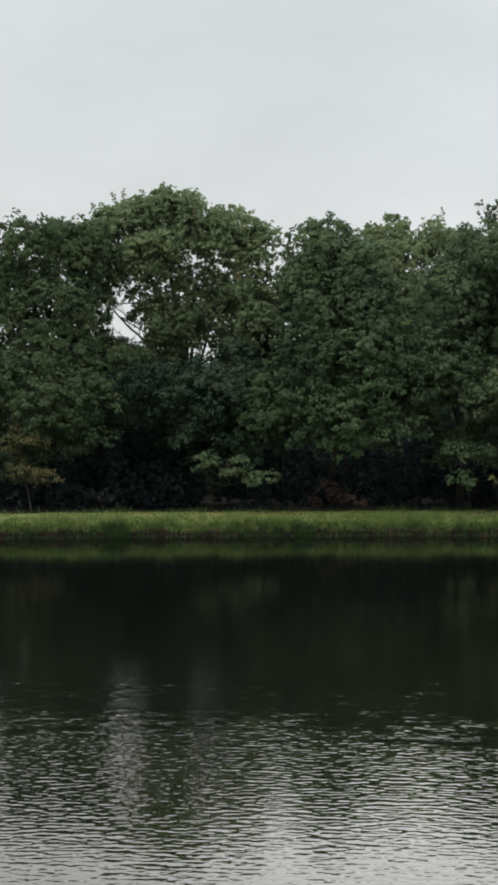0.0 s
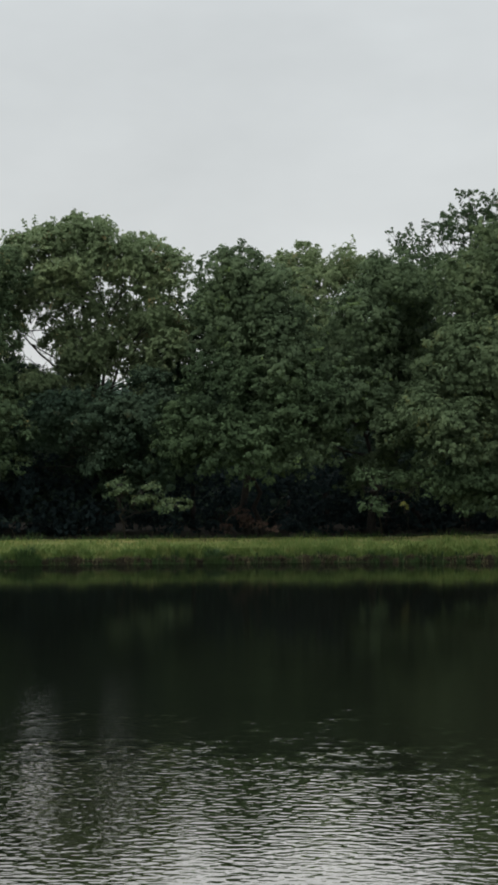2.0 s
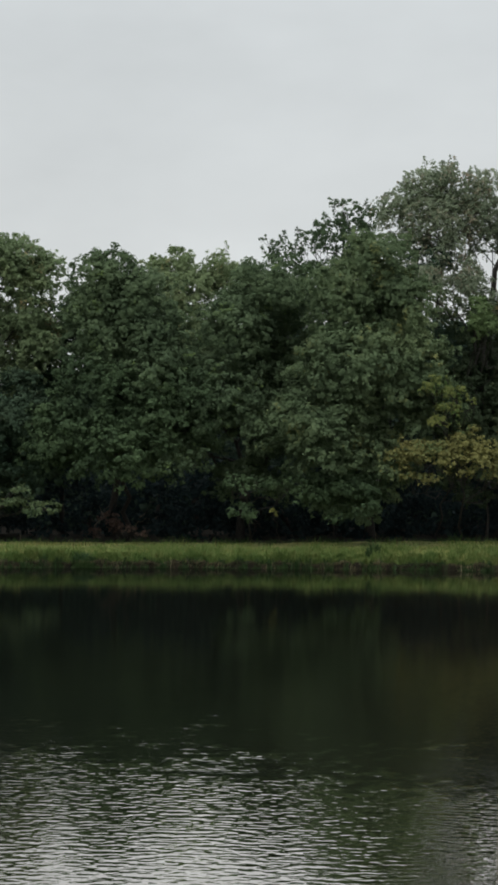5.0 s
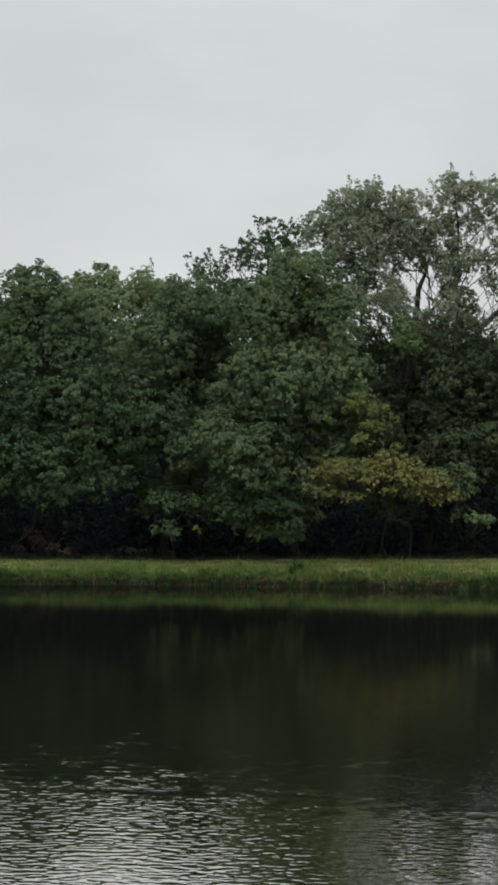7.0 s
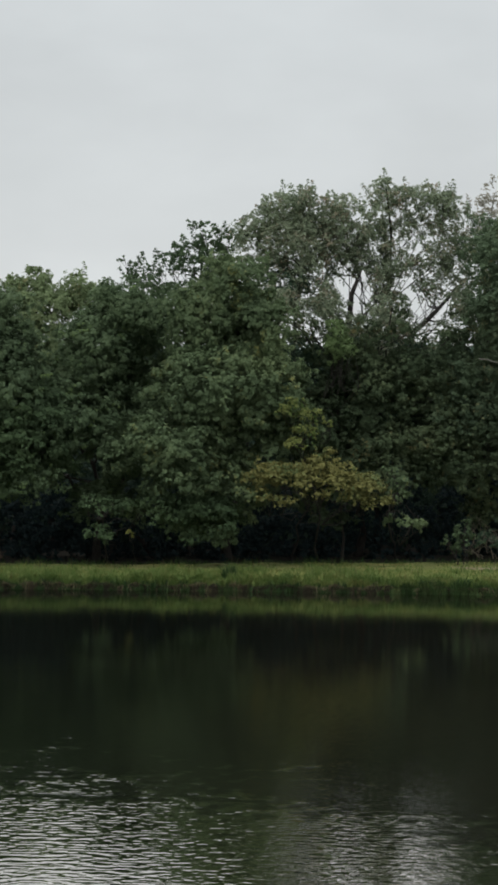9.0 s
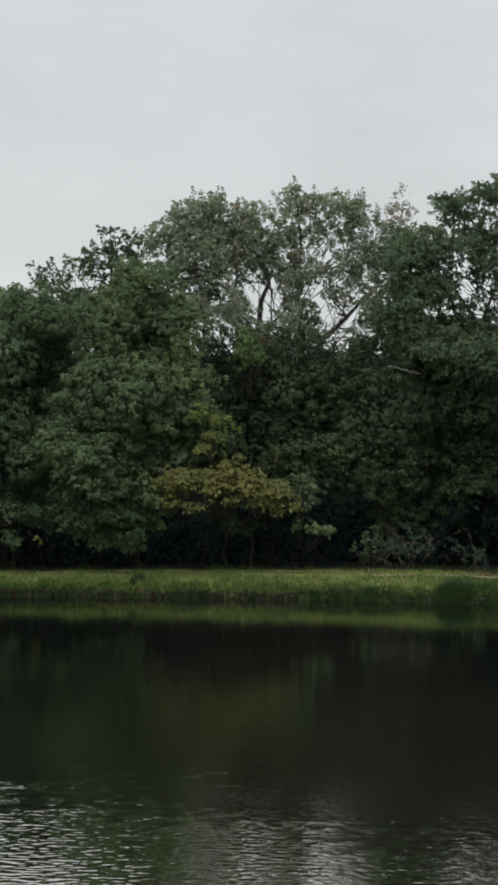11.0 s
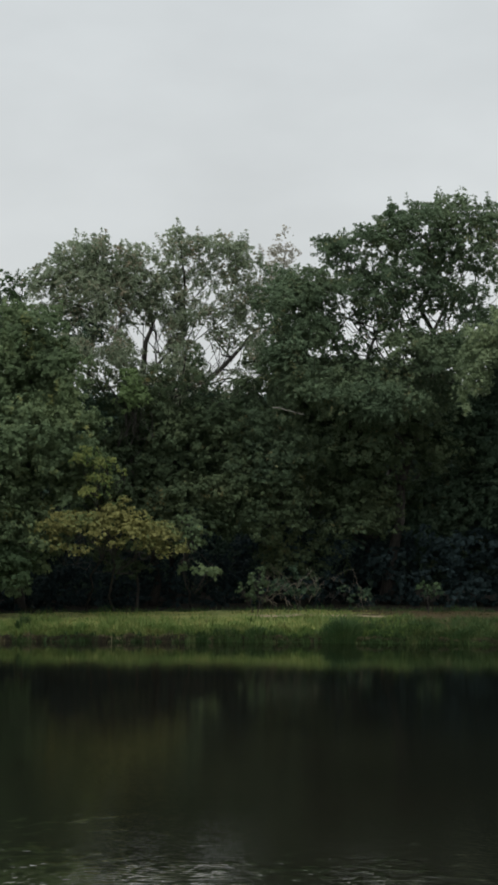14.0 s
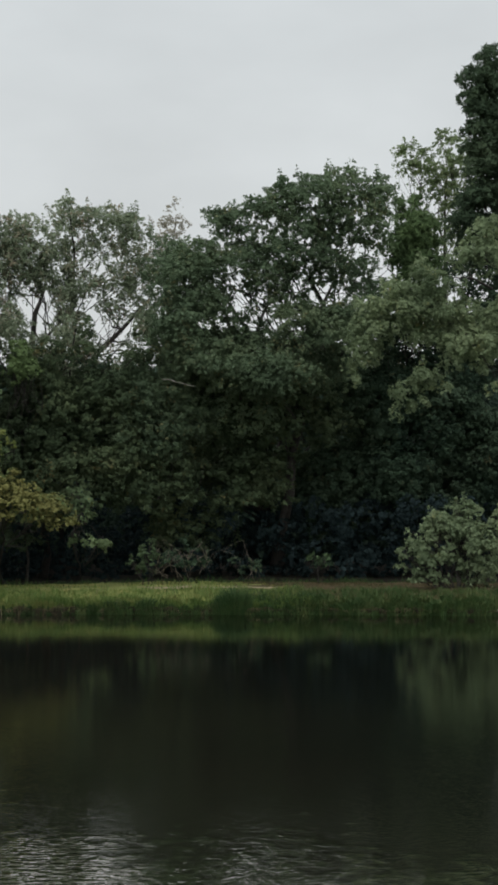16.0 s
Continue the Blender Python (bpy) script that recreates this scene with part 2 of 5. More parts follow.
def ground_material():
    """Mown grass over brown soil, with dry straw patches and leaf litter under the trees."""
    m, N, L, out = material("bank_ground")
    co = N("ShaderNodeTexCoord")
    n1, n2, n3 = N("ShaderNodeTexNoise"), N("ShaderNodeTexNoise"), N("ShaderNodeTexNoise")
    for n, s, d in ((n1, 0.7, 5), (n2, 14.0, 4), (n3, 1.3, 3)):
        n.inputs["Scale"].default_value, n.inputs["Detail"].default_value = s, d
        L(co.outputs["Object"], n.inputs["Vector"])
    grass = ramp(N, [(0.3, (0.095, 0.130, 0.028)), (0.58, (0.165, 0.180, 0.046)), (0.78, (0.27, 0.220, 0.085))])
    L(n1.outputs["Fac"], grass.inputs[0])
    fine = ramp(N, [(0.25, (0.55, 0.55, 0.5)), (0.75, (1.25, 1.25, 1.2))])
    L(n2.outputs["Fac"], fine.inputs[0])
    mul = N("ShaderNodeMixRGB")
    mul.blend_type, mul.inputs[0].default_value = "MULTIPLY", 1.0
    L(grass.outputs[0], mul.inputs[1])
    L(fine.outputs[0], mul.inputs[2])
    p = N("ShaderNodeBsdfPrincipled")
    p.inputs["Roughness"].default_value = 0.95
    bump = N("ShaderNodeBump")
    bump.inputs["Strength"].default_value, bump.inputs["Distance"].default_value = 0.7, 0.05
    L(n2.outputs["Fac"], bump.inputs["Height"])
    L(bump.outputs[0], p.inputs["Normal"])
    L(mul.outputs[0], p.inputs["Base Color"])
    L(p.outputs[0], out.inputs["Surface"])
    return m


def soil_material(name, dark, light, scale=3.0):
    m, N, L, out = material(name)
    co, n = N("ShaderNodeTexCoord"), N("ShaderNodeTexNoise")
    n.inputs["Scale"].default_value, n.inputs["Detail"].default_value = scale, 6
    L(co.outputs["Object"], n.inputs["Vector"])
    r = ramp(N, [(0.3, dark), (0.7, light)])
    L(n.outputs["Fac"], r.inputs[0])
    p, bump = N("ShaderNodeBsdfPrincipled"), N("ShaderNodeBump")
    p.inputs["Specular IOR Level"].default_value = 0.1
    p.inputs["Roughness"].default_value = 0.95
    bump.inputs["Strength"].default_value, bump.inputs["Distance"].default_value = 0.6, 0.04
    L(n.outputs["Fac"], bump.inputs["Height"])
    L(bump.outputs[0], p.inputs["Normal"])
    L(r.outputs[0], p.inputs["Base Color"])
    L(p.outputs[0], out.inputs["Surface"])
    return m


def blade_material(name, a, b, c, patch):
    m, N, L, out = material(name)
    geo, co, n = N("ShaderNodeNewGeometry"), N("ShaderNodeTexCoord"), N("ShaderNodeTexNoise")
    n.inputs["Scale"].default_value, n.inputs["Detail"].default_value = patch, 3
    L(co.outputs["Object"], n.inputs["Vector"])
    k = N("ShaderNodeMath")
    k.operation = "MULTIPLY_ADD"
    k.inputs[1].default_value = 0.4
    L(geo.outputs["Random Per Island"], k.inputs[0])
    off = N("ShaderNodeMath")
    off.operation = "MULTIPLY_ADD"
    off.inputs[1].default_value, off.inputs[2].default_value = 1.7, -0.55
    L(n.outputs["Fac"], off.inputs[0])
    L(off.outputs[0], k.inputs[2])
    r = ramp(N, [(0.0, a), (0.5, b), (1.0, c)])
    L(k.outputs[0], r.inputs[0])
    p, t, s = N("ShaderNodeBsdfPrincipled"), N("ShaderNodeBsdfTranslucent"), N("ShaderNodeMixShader")
    p.inputs["Roughness"].default_value = 0.6
    p.inputs["Specular IOR Level"].default_value = 0.2
    s.inputs[0].default_value = 0.25
    L(r.outputs[0], p.inputs["Base Color"])
    L(r.outputs[0], t.inputs["Color"])
    L(p.outputs[0], s.inputs[1])
    L(t.outputs[0], s.inputs[2])
    L(s.outputs[0], out.inputs["Surface"])
    return m


GROUND = ground_material()
# Litter this dark carries the shade beneath the trees in its own colour.
LITTER = soil_material("shade_dark_leaf_litter", (0.005, 0.005, 0.004), (0.016, 0.014, 0.010), 6.0)
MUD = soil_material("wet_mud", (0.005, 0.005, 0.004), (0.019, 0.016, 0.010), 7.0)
# Brown soil, darkened in colour for the shade below the right-hand trees.
SHADE_SOIL = soil_material("shade_darkened_brown_soil", (0.030, 0.026, 0.013), (0.085, 0.064, 0.034), 4.0)
TRACK = soil_material("worn_sandy_soil", (0.16, 0.125, 0.085), (0.30, 0.25, 0.18))
LAWN = blade_material("mown_grass", (0.105, 0.150, 0.034), (0.185, 0.205, 0.052), (0.300, 0.245, 0.092), 1.1)
RANK = blade_material("rank_green_grass", (0.058, 0.112, 0.028), (0.116, 0.174, 0.048), (0.205, 0.212, 0.076), 1.4)
STRAW = blade_material("dead_stems", (0.020, 0.019, 0.009), (0.050, 0.045, 0.022), (0.150, 0.130, 0.070), 0.8)
PALE_STRAW = blade_material("pale_dead_stems", (0.10, 0.085, 0.05), (0.19, 0.165, 0.10), (0.28, 0.25, 0.16), 0.8)
# Brownish short grass with the overhanging oak's shade put into the colour.
SHADE_GRASS = blade_material("dull_shade_toned_grass", (0.034, 0.042, 0.016), (0.058, 0.056, 0.023), (0.110, 0.080, 0.040), 0.75)
# Darker copy of RANK: dark green rushes, plus tree shade in the colour.
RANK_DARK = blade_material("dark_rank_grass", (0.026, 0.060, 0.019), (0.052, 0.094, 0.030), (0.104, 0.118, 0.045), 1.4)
CLUMP = blade_material("dark_rush_blades", (0.018, 0.044, 0.014), (0.033, 0.070, 0.022), (0.064, 0.094, 0.034), 1.2)

# ---- mesh helpers ----


def shore(x):
    """The far waterline: a shallow bow, nearer towards both ends."""
    return 83.0 - 0.0095 * np.minimum(np.square(x), 2500.0)


def ground_z(x, y):
    """Height of the land: pond bed, low bank, gentle rise into the woods; the near bank is a dam."""
    x, y = np.asarray(x, float), np.asarray(y, float)
    off = y - shore(x)
    far = np.interp(off, [-14, -3, -0.5, 0.0, 0.05, 0.6, 1.5, 3.0, 5.5, 9, 14, 60, 400], [-2.2, -1.4, -0.5, -0.03, 0.23, 0.46, 0.66, 0.78, 0.81, 0.85, 0.98, 1.8, 3.2])
    far = far + np.clip(off - 0.1, 0, 1) * np.maximum(far - 0.33, 0) * 0.65 * np.clip((x + 6) / 18, 0, 1)
    far = far + np.interp(off, [0.0, 0.05, 0.9, 2.0], [0.0, 1.0, 1.0, 0.0]) * (0.05 * np.sin(3.1 * x + np.sin(1.3 * x)) + 0.035 * np.sin(7.7 * x + 2 * np.sin(0.9 * x)))
    near = np.interp(y, [-400, -40, -3, 0, 3, 5, 9, 20], [2.0, 1.4, 1.55, 1.5, 0.6, -0.1, -1.4, -2.2])
    side = np.interp(np.abs(x), [72, 80, 86, 120], [-3.0, -0.2, 0.5, 1.2])
    z = np.maximum(np.maximum(far, near), side)
    return z + np.where(z > 0.25, 0.035 * np.sin(1.7 * x + 0.6 * y) * np.sin(0.9 * x - 1.3 * y), 0.0)


def mesh_from(name, verts, faces, smooth=False):
    me = bpy.data.meshes.new(name)
    verts, faces = np.asarray(verts, np.float32), np.asarray(faces, np.int32)
    n, k = faces.shape
    me.vertices.add(len(verts))
    me.vertices.foreach_set("co", verts.ravel())
    me.loops.add(n * k)
    me.loops.foreach_set("vertex_index", faces.ravel())
    me.polygons.add(n)
    me.polygons.foreach_set("loop_start", np.arange(0, n * k, k, dtype=np.int32))
    me.polygons.foreach_set("loop_total", np.full(n, k, np.int32))
    if smooth:
        me.polygons.foreach_set("use_smooth", np.ones(n, bool))
    me.update(calc_edges=True)
    return me


def part(name, me, mat, parent=None, label="", kind=""):
    ob = new(name, me)
    me.materials.append(mat)
    if parent:
        ob.parent = parent
    return tagged(ob, label=label, kind=kind)


class Tubes:
    """Round tapered stems gathered into one mesh."""

    def __init__(self, sides=7):
        self.v, self.f, self.n, self.k = [], [], 0, sides

    def add(self, pts, radii):
        pts, radii = np.asarray(pts, float), np.asarray(radii, float)
        d = np.gradient(pts, axis=0)
        d /= np.linalg.norm(d, axis=1, keepdims=True) + 1e-9
        a = np.cross(d, np.where(np.abs(d[:, 2:3]) > 0.9, [[1.0, 0, 0]], [[0, 0, 1.0]]))
        a /= np.linalg.norm(a, axis=1, keepdims=True) + 1e-9
        b = np.cross(d, a)
        th = np.linspace(0, 2 * np.pi, self.k, endpoint=False)
        ring = pts[:, None] + radii[:, None, None] * (a[:, None] * np.cos(th)[None, :, None] + b[:, None] * np.sin(th)[None, :, None])
        self.v.append(ring.reshape(-1, 3))
        m = len(pts)
        i, j = np.meshgrid(np.arange(m - 1), np.arange(self.k), indexing="ij")
        q = np.stack([i * self.k + j, i * self.k + (j + 1) % self.k, (i + 1) * self.k + (j + 1) % self.k, (i + 1) * self.k + j], -1)
        self.f.append(q.reshape(-1, 4) + self.n)
        self.n += m * self.k

    def mesh(self, name):
        return mesh_from(name, np.concatenate(self.v), np.concatenate(self.f), smooth=True)


def bent(rng, a, b, n=6, wobble=0.06, sag=0.0):
    """A crooked line of n + 1 points from a to b."""
    a, b = np.asarray(a, float), np.asarray(b, float)
    s = np.linspace(0, 1, n + 1)[:, None]
    p = a + (b - a) * s
    w = rng.normal(0, wobble * np.linalg.norm(b - a), (n + 1, 3))
    w[0] = w[-1] = 0
    p += w * np.sin(np.pi * s)
    p[:, 2] += sag * np.sin(np.pi * s[:, 0]) * np.linalg.norm(b - a)
    return p


def leaf_quads(rng, centre, up, radius, count, length, width, thick=0.16, droop=0.16, jitter=0.3, twigs=14):
    """Leaves in sprays: centre (m, 3), up (m, 3), radius (m), count (m). Each spray is a shallow fan of twigs,
    and each twig ends in a small dome of leaves that face outward."""
    i = np.repeat(np.arange(len(centre)), count)
    n, m = len(i), len(centre) * twigs
    th, rho = rng.uniform(0, 2 * np.pi, m), np.sqrt(rng.uniform(0, 1, m))
    k = np.repeat(np.arange(len(centre)), twigs)
    t1 = np.cross(up, [0.31, 0.95, 0.05])
    t1 /= np.linalg.norm(t1, axis=1, keepdims=True) + 1e-9
    t2 = np.cross(up, t1)
    out = t1[k] * np.cos(th)[:, None] + t2[k] * np.sin(th)[:, None]
    twig = centre[k] + out * (rho * radius[k])[:, None] + up[k] * (rng.normal(0, thick, m) * radius[k])[:, None]
    twig[:, 2] -= droop * rho ** 2 * radius[k]
    grown = 0.32 * radius[k] * rng.uniform(0.4, 1.5, m)
    pick = i * twigs + rng.integers(0, twigs, n)
    d = rng.normal(0, 1, (n, 3)) + 0.55 * out[pick] + 0.75 * up[i]
    d /= np.linalg.norm(d, axis=1, keepdims=True) + 1e-9
    p = twig[pick] + d * (grown[pick] * rng.uniform(0.45, 1.1, n))[:, None] * [1.0, 1.0, 0.72]
    nn = 0.75 * d + 0.5 * up[i] + rng.normal(0, jitter, (n, 3))
    nn /= np.linalg.norm(nn, axis=1, keepdims=True)
    d = d * 0.6 + 0.5 * out[pick] + rng.normal(0, 0.6, (n, 3)) - np.array([0, 0, 0.3])
    d -= nn * np.sum(d * nn, axis=1, keepdims=True)
    d /= np.linalg.norm(d, axis=1, keepdims=True) + 1e-9
    s = np.cross(nn, d)
    size = rng.uniform(0.65, 1.3, n)[:, None]
    l, w = length * size, width * size * rng.uniform(0.8, 1.2, n)[:, None]
    fold = nn * w * 0.18
    v = np.stack([p - d * l * 0.45 - s * w * 0.5 + fold, p - d * l * 0.45 + s * w * 0.5 + fold, p + d * l * 0.6], 1)
    return v.reshape(-1, 3)


def leaf_mesh(name, verts):
    return mesh_from(name, verts, np.arange(len(verts)).reshape(-1, 3))


def sprays(rng, lobes, per_area, pad, leaves, fill=False, wisps=0.0, shoots=None):
    """Leaf sprays over the skins of the crown's lobes: centres, up-vectors, radii, leaf counts and the lobe of each."""
    C, U, R, K, I = [], [], [], [], []
    for q, (dx, dy, z, rx, rz, dens) in enumerate(lobes):
        ry = 0.5 * rx + 0.5 * min(rx, 1.6)
        area = 4 * np.pi * (((rx * ry) ** 1.6 + (rx * rz) ** 1.6 + (ry * rz) ** 1.6) / 3) ** (1 / 1.6)
        m = max(5, int(area * per_area * dens))
        d = rng.normal(0, 1, (m, 3))
        d[:, 2] += 0.25
        d[:, 1] -= 0.5
        d /= np.linalg.norm(d, axis=1, keepdims=True)
        f = 1.0 - 0.36 * rng.uniform(0, 1, m) ** 1.6
        deep = rng.uniform(0, 1, m) < 0.25
        f[deep] *= rng.uniform(0.35, 0.75, deep.sum())
        if fill:
            f = 1.05 * rng.uniform(0, 1, m) ** 0.4
        tuft = rng.uniform(0, 1, m) < (0.18 if fill else 0.13)
        f[tuft] = rng.uniform(0.95, 1.16 if fill else 1.24, tuft.sum())
        C.append(np.array([dx, dy, z]) + d * f[:, None] * [rx, ry, rz])
        high = float(np.clip((z - 5.5) / 5.0, 0, 1)) if not fill else 0.35
        u = d * (0.5 + 0.6 * high) + [0, 0, 0.85 - 0.5 * high] + rng.normal(0, 0.2, (m, 3))
        u[tuft] = np.cross(d[tuft], rng.normal(0, 1, (tuft.sum(), 3))) + [0, -0.4, 0.1]
        U.append(u / (np.linalg.norm(u, axis=1, keepdims=True) + 1e-9))
        size = 1.0 if fill else min(1.0, 0.35 + 0.5 * min(rx, rz))
        r = pad * size * rng.uniform(0.55, 1.35, m) * (1.0 - 0.2 * high)
        r[tuft] *= 0.5
        R.append(r)
        K.append(np.maximum(3, (leaves * (r / pad) ** 2 * rng.uniform(0.6, 1.3, m))).astype(int))
        I.append(np.full(m, q))
        w = int(wisps * rx * min(dens, 1.2))
        if w:
            # upright shoots on the lobe's upper side, thinning towards their tips
            d = rng.normal(0, 1, (w, 3)) * [1, 0.6, 0.5] + [0, -0.2, 0.8]
            d /= np.linalg.norm(d, axis=1, keepdims=True)
            base = np.array([dx, dy, z]) + d * [rx, ry, rz] * 0.85
            way = d * [0.5, 0.5, 0.3] + [0, 0, 0.75] + rng.normal(0, 0.12, (w, 3))
            tall = rng.uniform(0.25, 0.62, w) * (0.6 + 0.4 * min(rx, 1.5))
            for step, girth in ((0.05, 0.22), (0.3, 0.19), (0.55, 0.15), (0.8, 0.11), (1.0, 0.07)):
                C.append(base + way * (tall * step)[:, None])
                U.append(way / np.linalg.norm(way, axis=1, keepdims=True))
                R.append(np.full(w, girth))
                K.append(rng.integers(6, 10, w) if girth > 0.12 else rng.integers(4, 7, w))
                I.append(np.full(w, q))
            shoots.extend(zip(base, base + way * tall[:, None]))
    return (np.concatenate(a) for a in (C, U, R, K, I))


SEED = [10]
LEAF = {"leaf_pine": (0.30, 0.09), "leaf_pine_light": (0.28, 0.09), "leaf_brown": (0.125, 0.09), "leaf_faded": (0.12, 0.09), "leaf_white": (0.15, 0.11),
        "leaf_yellow": (0.125, 0.10), "leaf_oak_dark": (0.13, 0.10), "leaf_ochre": (0.125, 0.10), "leaf_wither": (0.11, 0.09), "leaf_turning": (0.125, 0.10), "leaf_gum": (0.15, 0.11), "leaf_under": (0.18, 0.15)}


def bare_limb(root, pts, r, mat):
    """A further limb under a tree, through world points."""
    t = Tubes(6)
    o = np.array(root.location)
    p = [np.array(q) - o for q in pts]
    rng = np.random.default_rng(len(pts) + int(1000 * r))
    line = np.concatenate([bent(rng, p[i], p[i + 1], 4, 0.03)[(1 if i else 0):] for i in range(len(p) - 1)])
    t.add(line, np.linspace(r, r * 0.4, len(line)))
    part("dead_limb", t.mesh("dead_limb"), mat, root, "pale bare dead limb")


def plant(name, label, category, leaf, x, y, trunk, lobes, boughs=(), group="", per_area=1.5, pad=0.74, leaves=138, jitter=0.33, fill=False, dead=0, wisps=1.2):
    """A tree or shrub at (x, y): trunk, a limb with twigs into each lobe (dx, dy, z, rx, rz, density), and a crown of leaf sprays.
    boughs: further bare limbs, each (dx0, z0, dx1, z1, dx2, z2, radius)."""
    SEED[0] += 1
    rng = np.random.default_rng(SEED[0])
    g = float(ground_z(x, y))
    root = tagged(new(name), label, category, group)
    root.location = (x, y, g)
    lobes = [(a, b, max(c - g, 0.25), d, e, f) for a, b, c, d, e, f in lobes]
    top = max(lobes, key=lambda l: l[2])
    bush = category == "shrub"
    if not bush:
        line = bent(rng, (0, 0, -0.15), (top[0] * 0.8, top[1], top[2]), 9, 0.02)
        t = Tubes(9)
        rad = trunk * (1 - 0.82 * np.linspace(0, 1, 10))
        rad[0] *= 1.45
        t.add(line, rad)
        part("trunk", t.mesh("trunk"), BARK, root)
    shoots = []
    C, U, R, K, I = sprays(rng, lobes, per_area, pad, leaves if leaf == "leaf_under" else int(1.7 * leaves), fill, wisps, shoots)
    twigwork = Tubes(4)
    for a, b in shoots:
        twigwork.add(bent(rng, a, b, 2, 0.05), [0.014, 0.01, 0.005])
    for q, (dx, dy, z, rx, rz, dens) in enumerate(lobes):
        if dens < (0.95 if boughs else 0.5):
            continue
        t = Tubes(6)
        end = np.array([dx, dy, z])
        if bush:
            start = np.array([dx * 0.35, dy * 0.3, -0.05])
        else:
            s = np.clip((z * 0.62) / top[2] * 9, 0.6, 8.0)
            k = int(s)
            start = line[k] + (line[min(k + 1, 9)] - line[k]) * (s - k)
        r0 = trunk * (0.8 if bush else 0.2 if boughs else 0.42) * min(1.0, 0.5 + 0.25 * rx)
        limb = bent(rng, start, end, 7, 0.085, 0.05)
        t.add(limb, np.linspace(r0, 0.018, 8))
        own = np.flatnonzero(I == q)
        for c in rng.choice(own, min(len(own), 5 if boughs else 9), replace=False):
            a = limb[rng.integers(3, 7)]
            twigwork.add(bent(rng, a, C[c], 3, 0.07, 0.04), np.linspace(0.016, 0.006, 4))
        part("stem" if bush else "limb", t.mesh("limb"), BARK, root)
    for x0, z0, x1, z1, x2, z2, r in boughs:
        t = Tubes(8)
        a, b, c = np.array([x0, 0, z0 - g]), np.array([x1, -0.1, z1 - g]), np.array([x2, 0, z2 - g])
        p1, p2 = bent(rng, a, b, 4, 0.015), bent(rng, b, c, 5, 0.02)
        pts = np.concatenate([p1, p2[1:]])
        t.add(pts, np.linspace(r, r * 0.25, len(pts)))
        for _ in range(7):
            k = rng.integers(4, len(pts))
            twigwork.add(bent(rng, pts[k], pts[k] + rng.normal(0, 0.7, 3) + [0, 0, 0.6], 3, 0.1), np.linspace(r * 0.22, 0.012, 4))
        part("limb", t.mesh("limb"), BARK, root)
    for _ in range(dead):
        t = Tubes(5)
        a = np.array([rng.uniform(-1.2, 1.2), -0.6, rng.uniform(0.2, 1.2)])
        t.add(bent(rng, a, a + [rng.uniform(-1, 1), -0.2, rng.uniform(0.3, 1.2)], 5, 0.08), np.linspace(0.020, 0.006, 6))
        part("dead_branch", t.mesh("dead_branch"), DEAD, root, "bare bleached branch")
    part("twigwork", twigwork.mesh("twigwork"), BARK, root, kind="stuff")
    ln, wd = LEAF.get(leaf, (0.148, 0.118))
    v = leaf_quads(rng, C, U, R, K, ln, wd, jitter=jitter)
    part("crown", leaf_mesh("crown", v), LEAVES[leaf], root, kind="stuff")
    return root

# ---- ground, water ----


def build_ground():
    xs = np.concatenate([[-2600, -800, -300, -140, -95, -86, -80, -74, -66], np.arange(-48, 48.1, 0.2), [66, 74, 80, 86, 95, 140, 300, 800, 2600]])
    near = [-2600, -700, -200, -60, -20, -8, -3, -1, 0, 1, 2, 3, 4, 5, 6, 9, 14, 24]
    off = np.concatenate([[-26, -14, -6, -3, -1.5, -0.6, -0.25, -0.1, 0, 0.04, 0.08, 0.13, 0.35, 0.6], np.arange(1, 8, 0.5), [9, 11, 14, 20, 30, 60, 140, 400, 1000, 2600]])
    rows = [np.full_like(xs, y) for y in near] + [shore(xs) + o for o in off]
    Y = np.stack(rows)
    X = np.broadcast_to(xs, Y.shape)
    Z = ground_z(X, Y)
    v = np.stack([X, Y, Z], -1).reshape(-1, 3)
    m, n = Y.shape
    i, j = np.meshgrid(np.arange(m - 1), np.arange(n - 1), indexing="ij")
    f = np.stack([i * n + j, i * n + j + 1, (i + 1) * n + j + 1, (i + 1) * n + j], -1).reshape(-1, 4)
    ob = part("ground", mesh_from("ground", v, f, smooth=True), GROUND)
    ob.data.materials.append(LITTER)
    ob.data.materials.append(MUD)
    ob.data.materials.append(SHADE_SOIL)
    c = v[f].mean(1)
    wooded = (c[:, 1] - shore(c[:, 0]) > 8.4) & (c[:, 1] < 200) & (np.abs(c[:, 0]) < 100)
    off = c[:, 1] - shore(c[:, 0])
    # Beyond about x = 15 the lawn takes the shade-darkened soil.
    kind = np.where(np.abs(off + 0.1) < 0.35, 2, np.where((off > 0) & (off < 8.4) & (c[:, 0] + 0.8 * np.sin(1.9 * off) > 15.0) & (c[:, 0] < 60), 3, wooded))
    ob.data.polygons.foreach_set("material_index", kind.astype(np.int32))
    tagged(ob, "grassy banks and leaf-strewn woodland floor round the pond", "ground", kind="structure")
    w = mesh_from("water", [(-78, 4, 0), (78, 4, 0), (78, 85, 0), (-78, 85, 0)], [(0, 1, 2, 3)])
    tagged(part("water", w, WATER), "dark pond water with ripples mirroring the trees and sky", "pond", kind="structure")


build_ground()

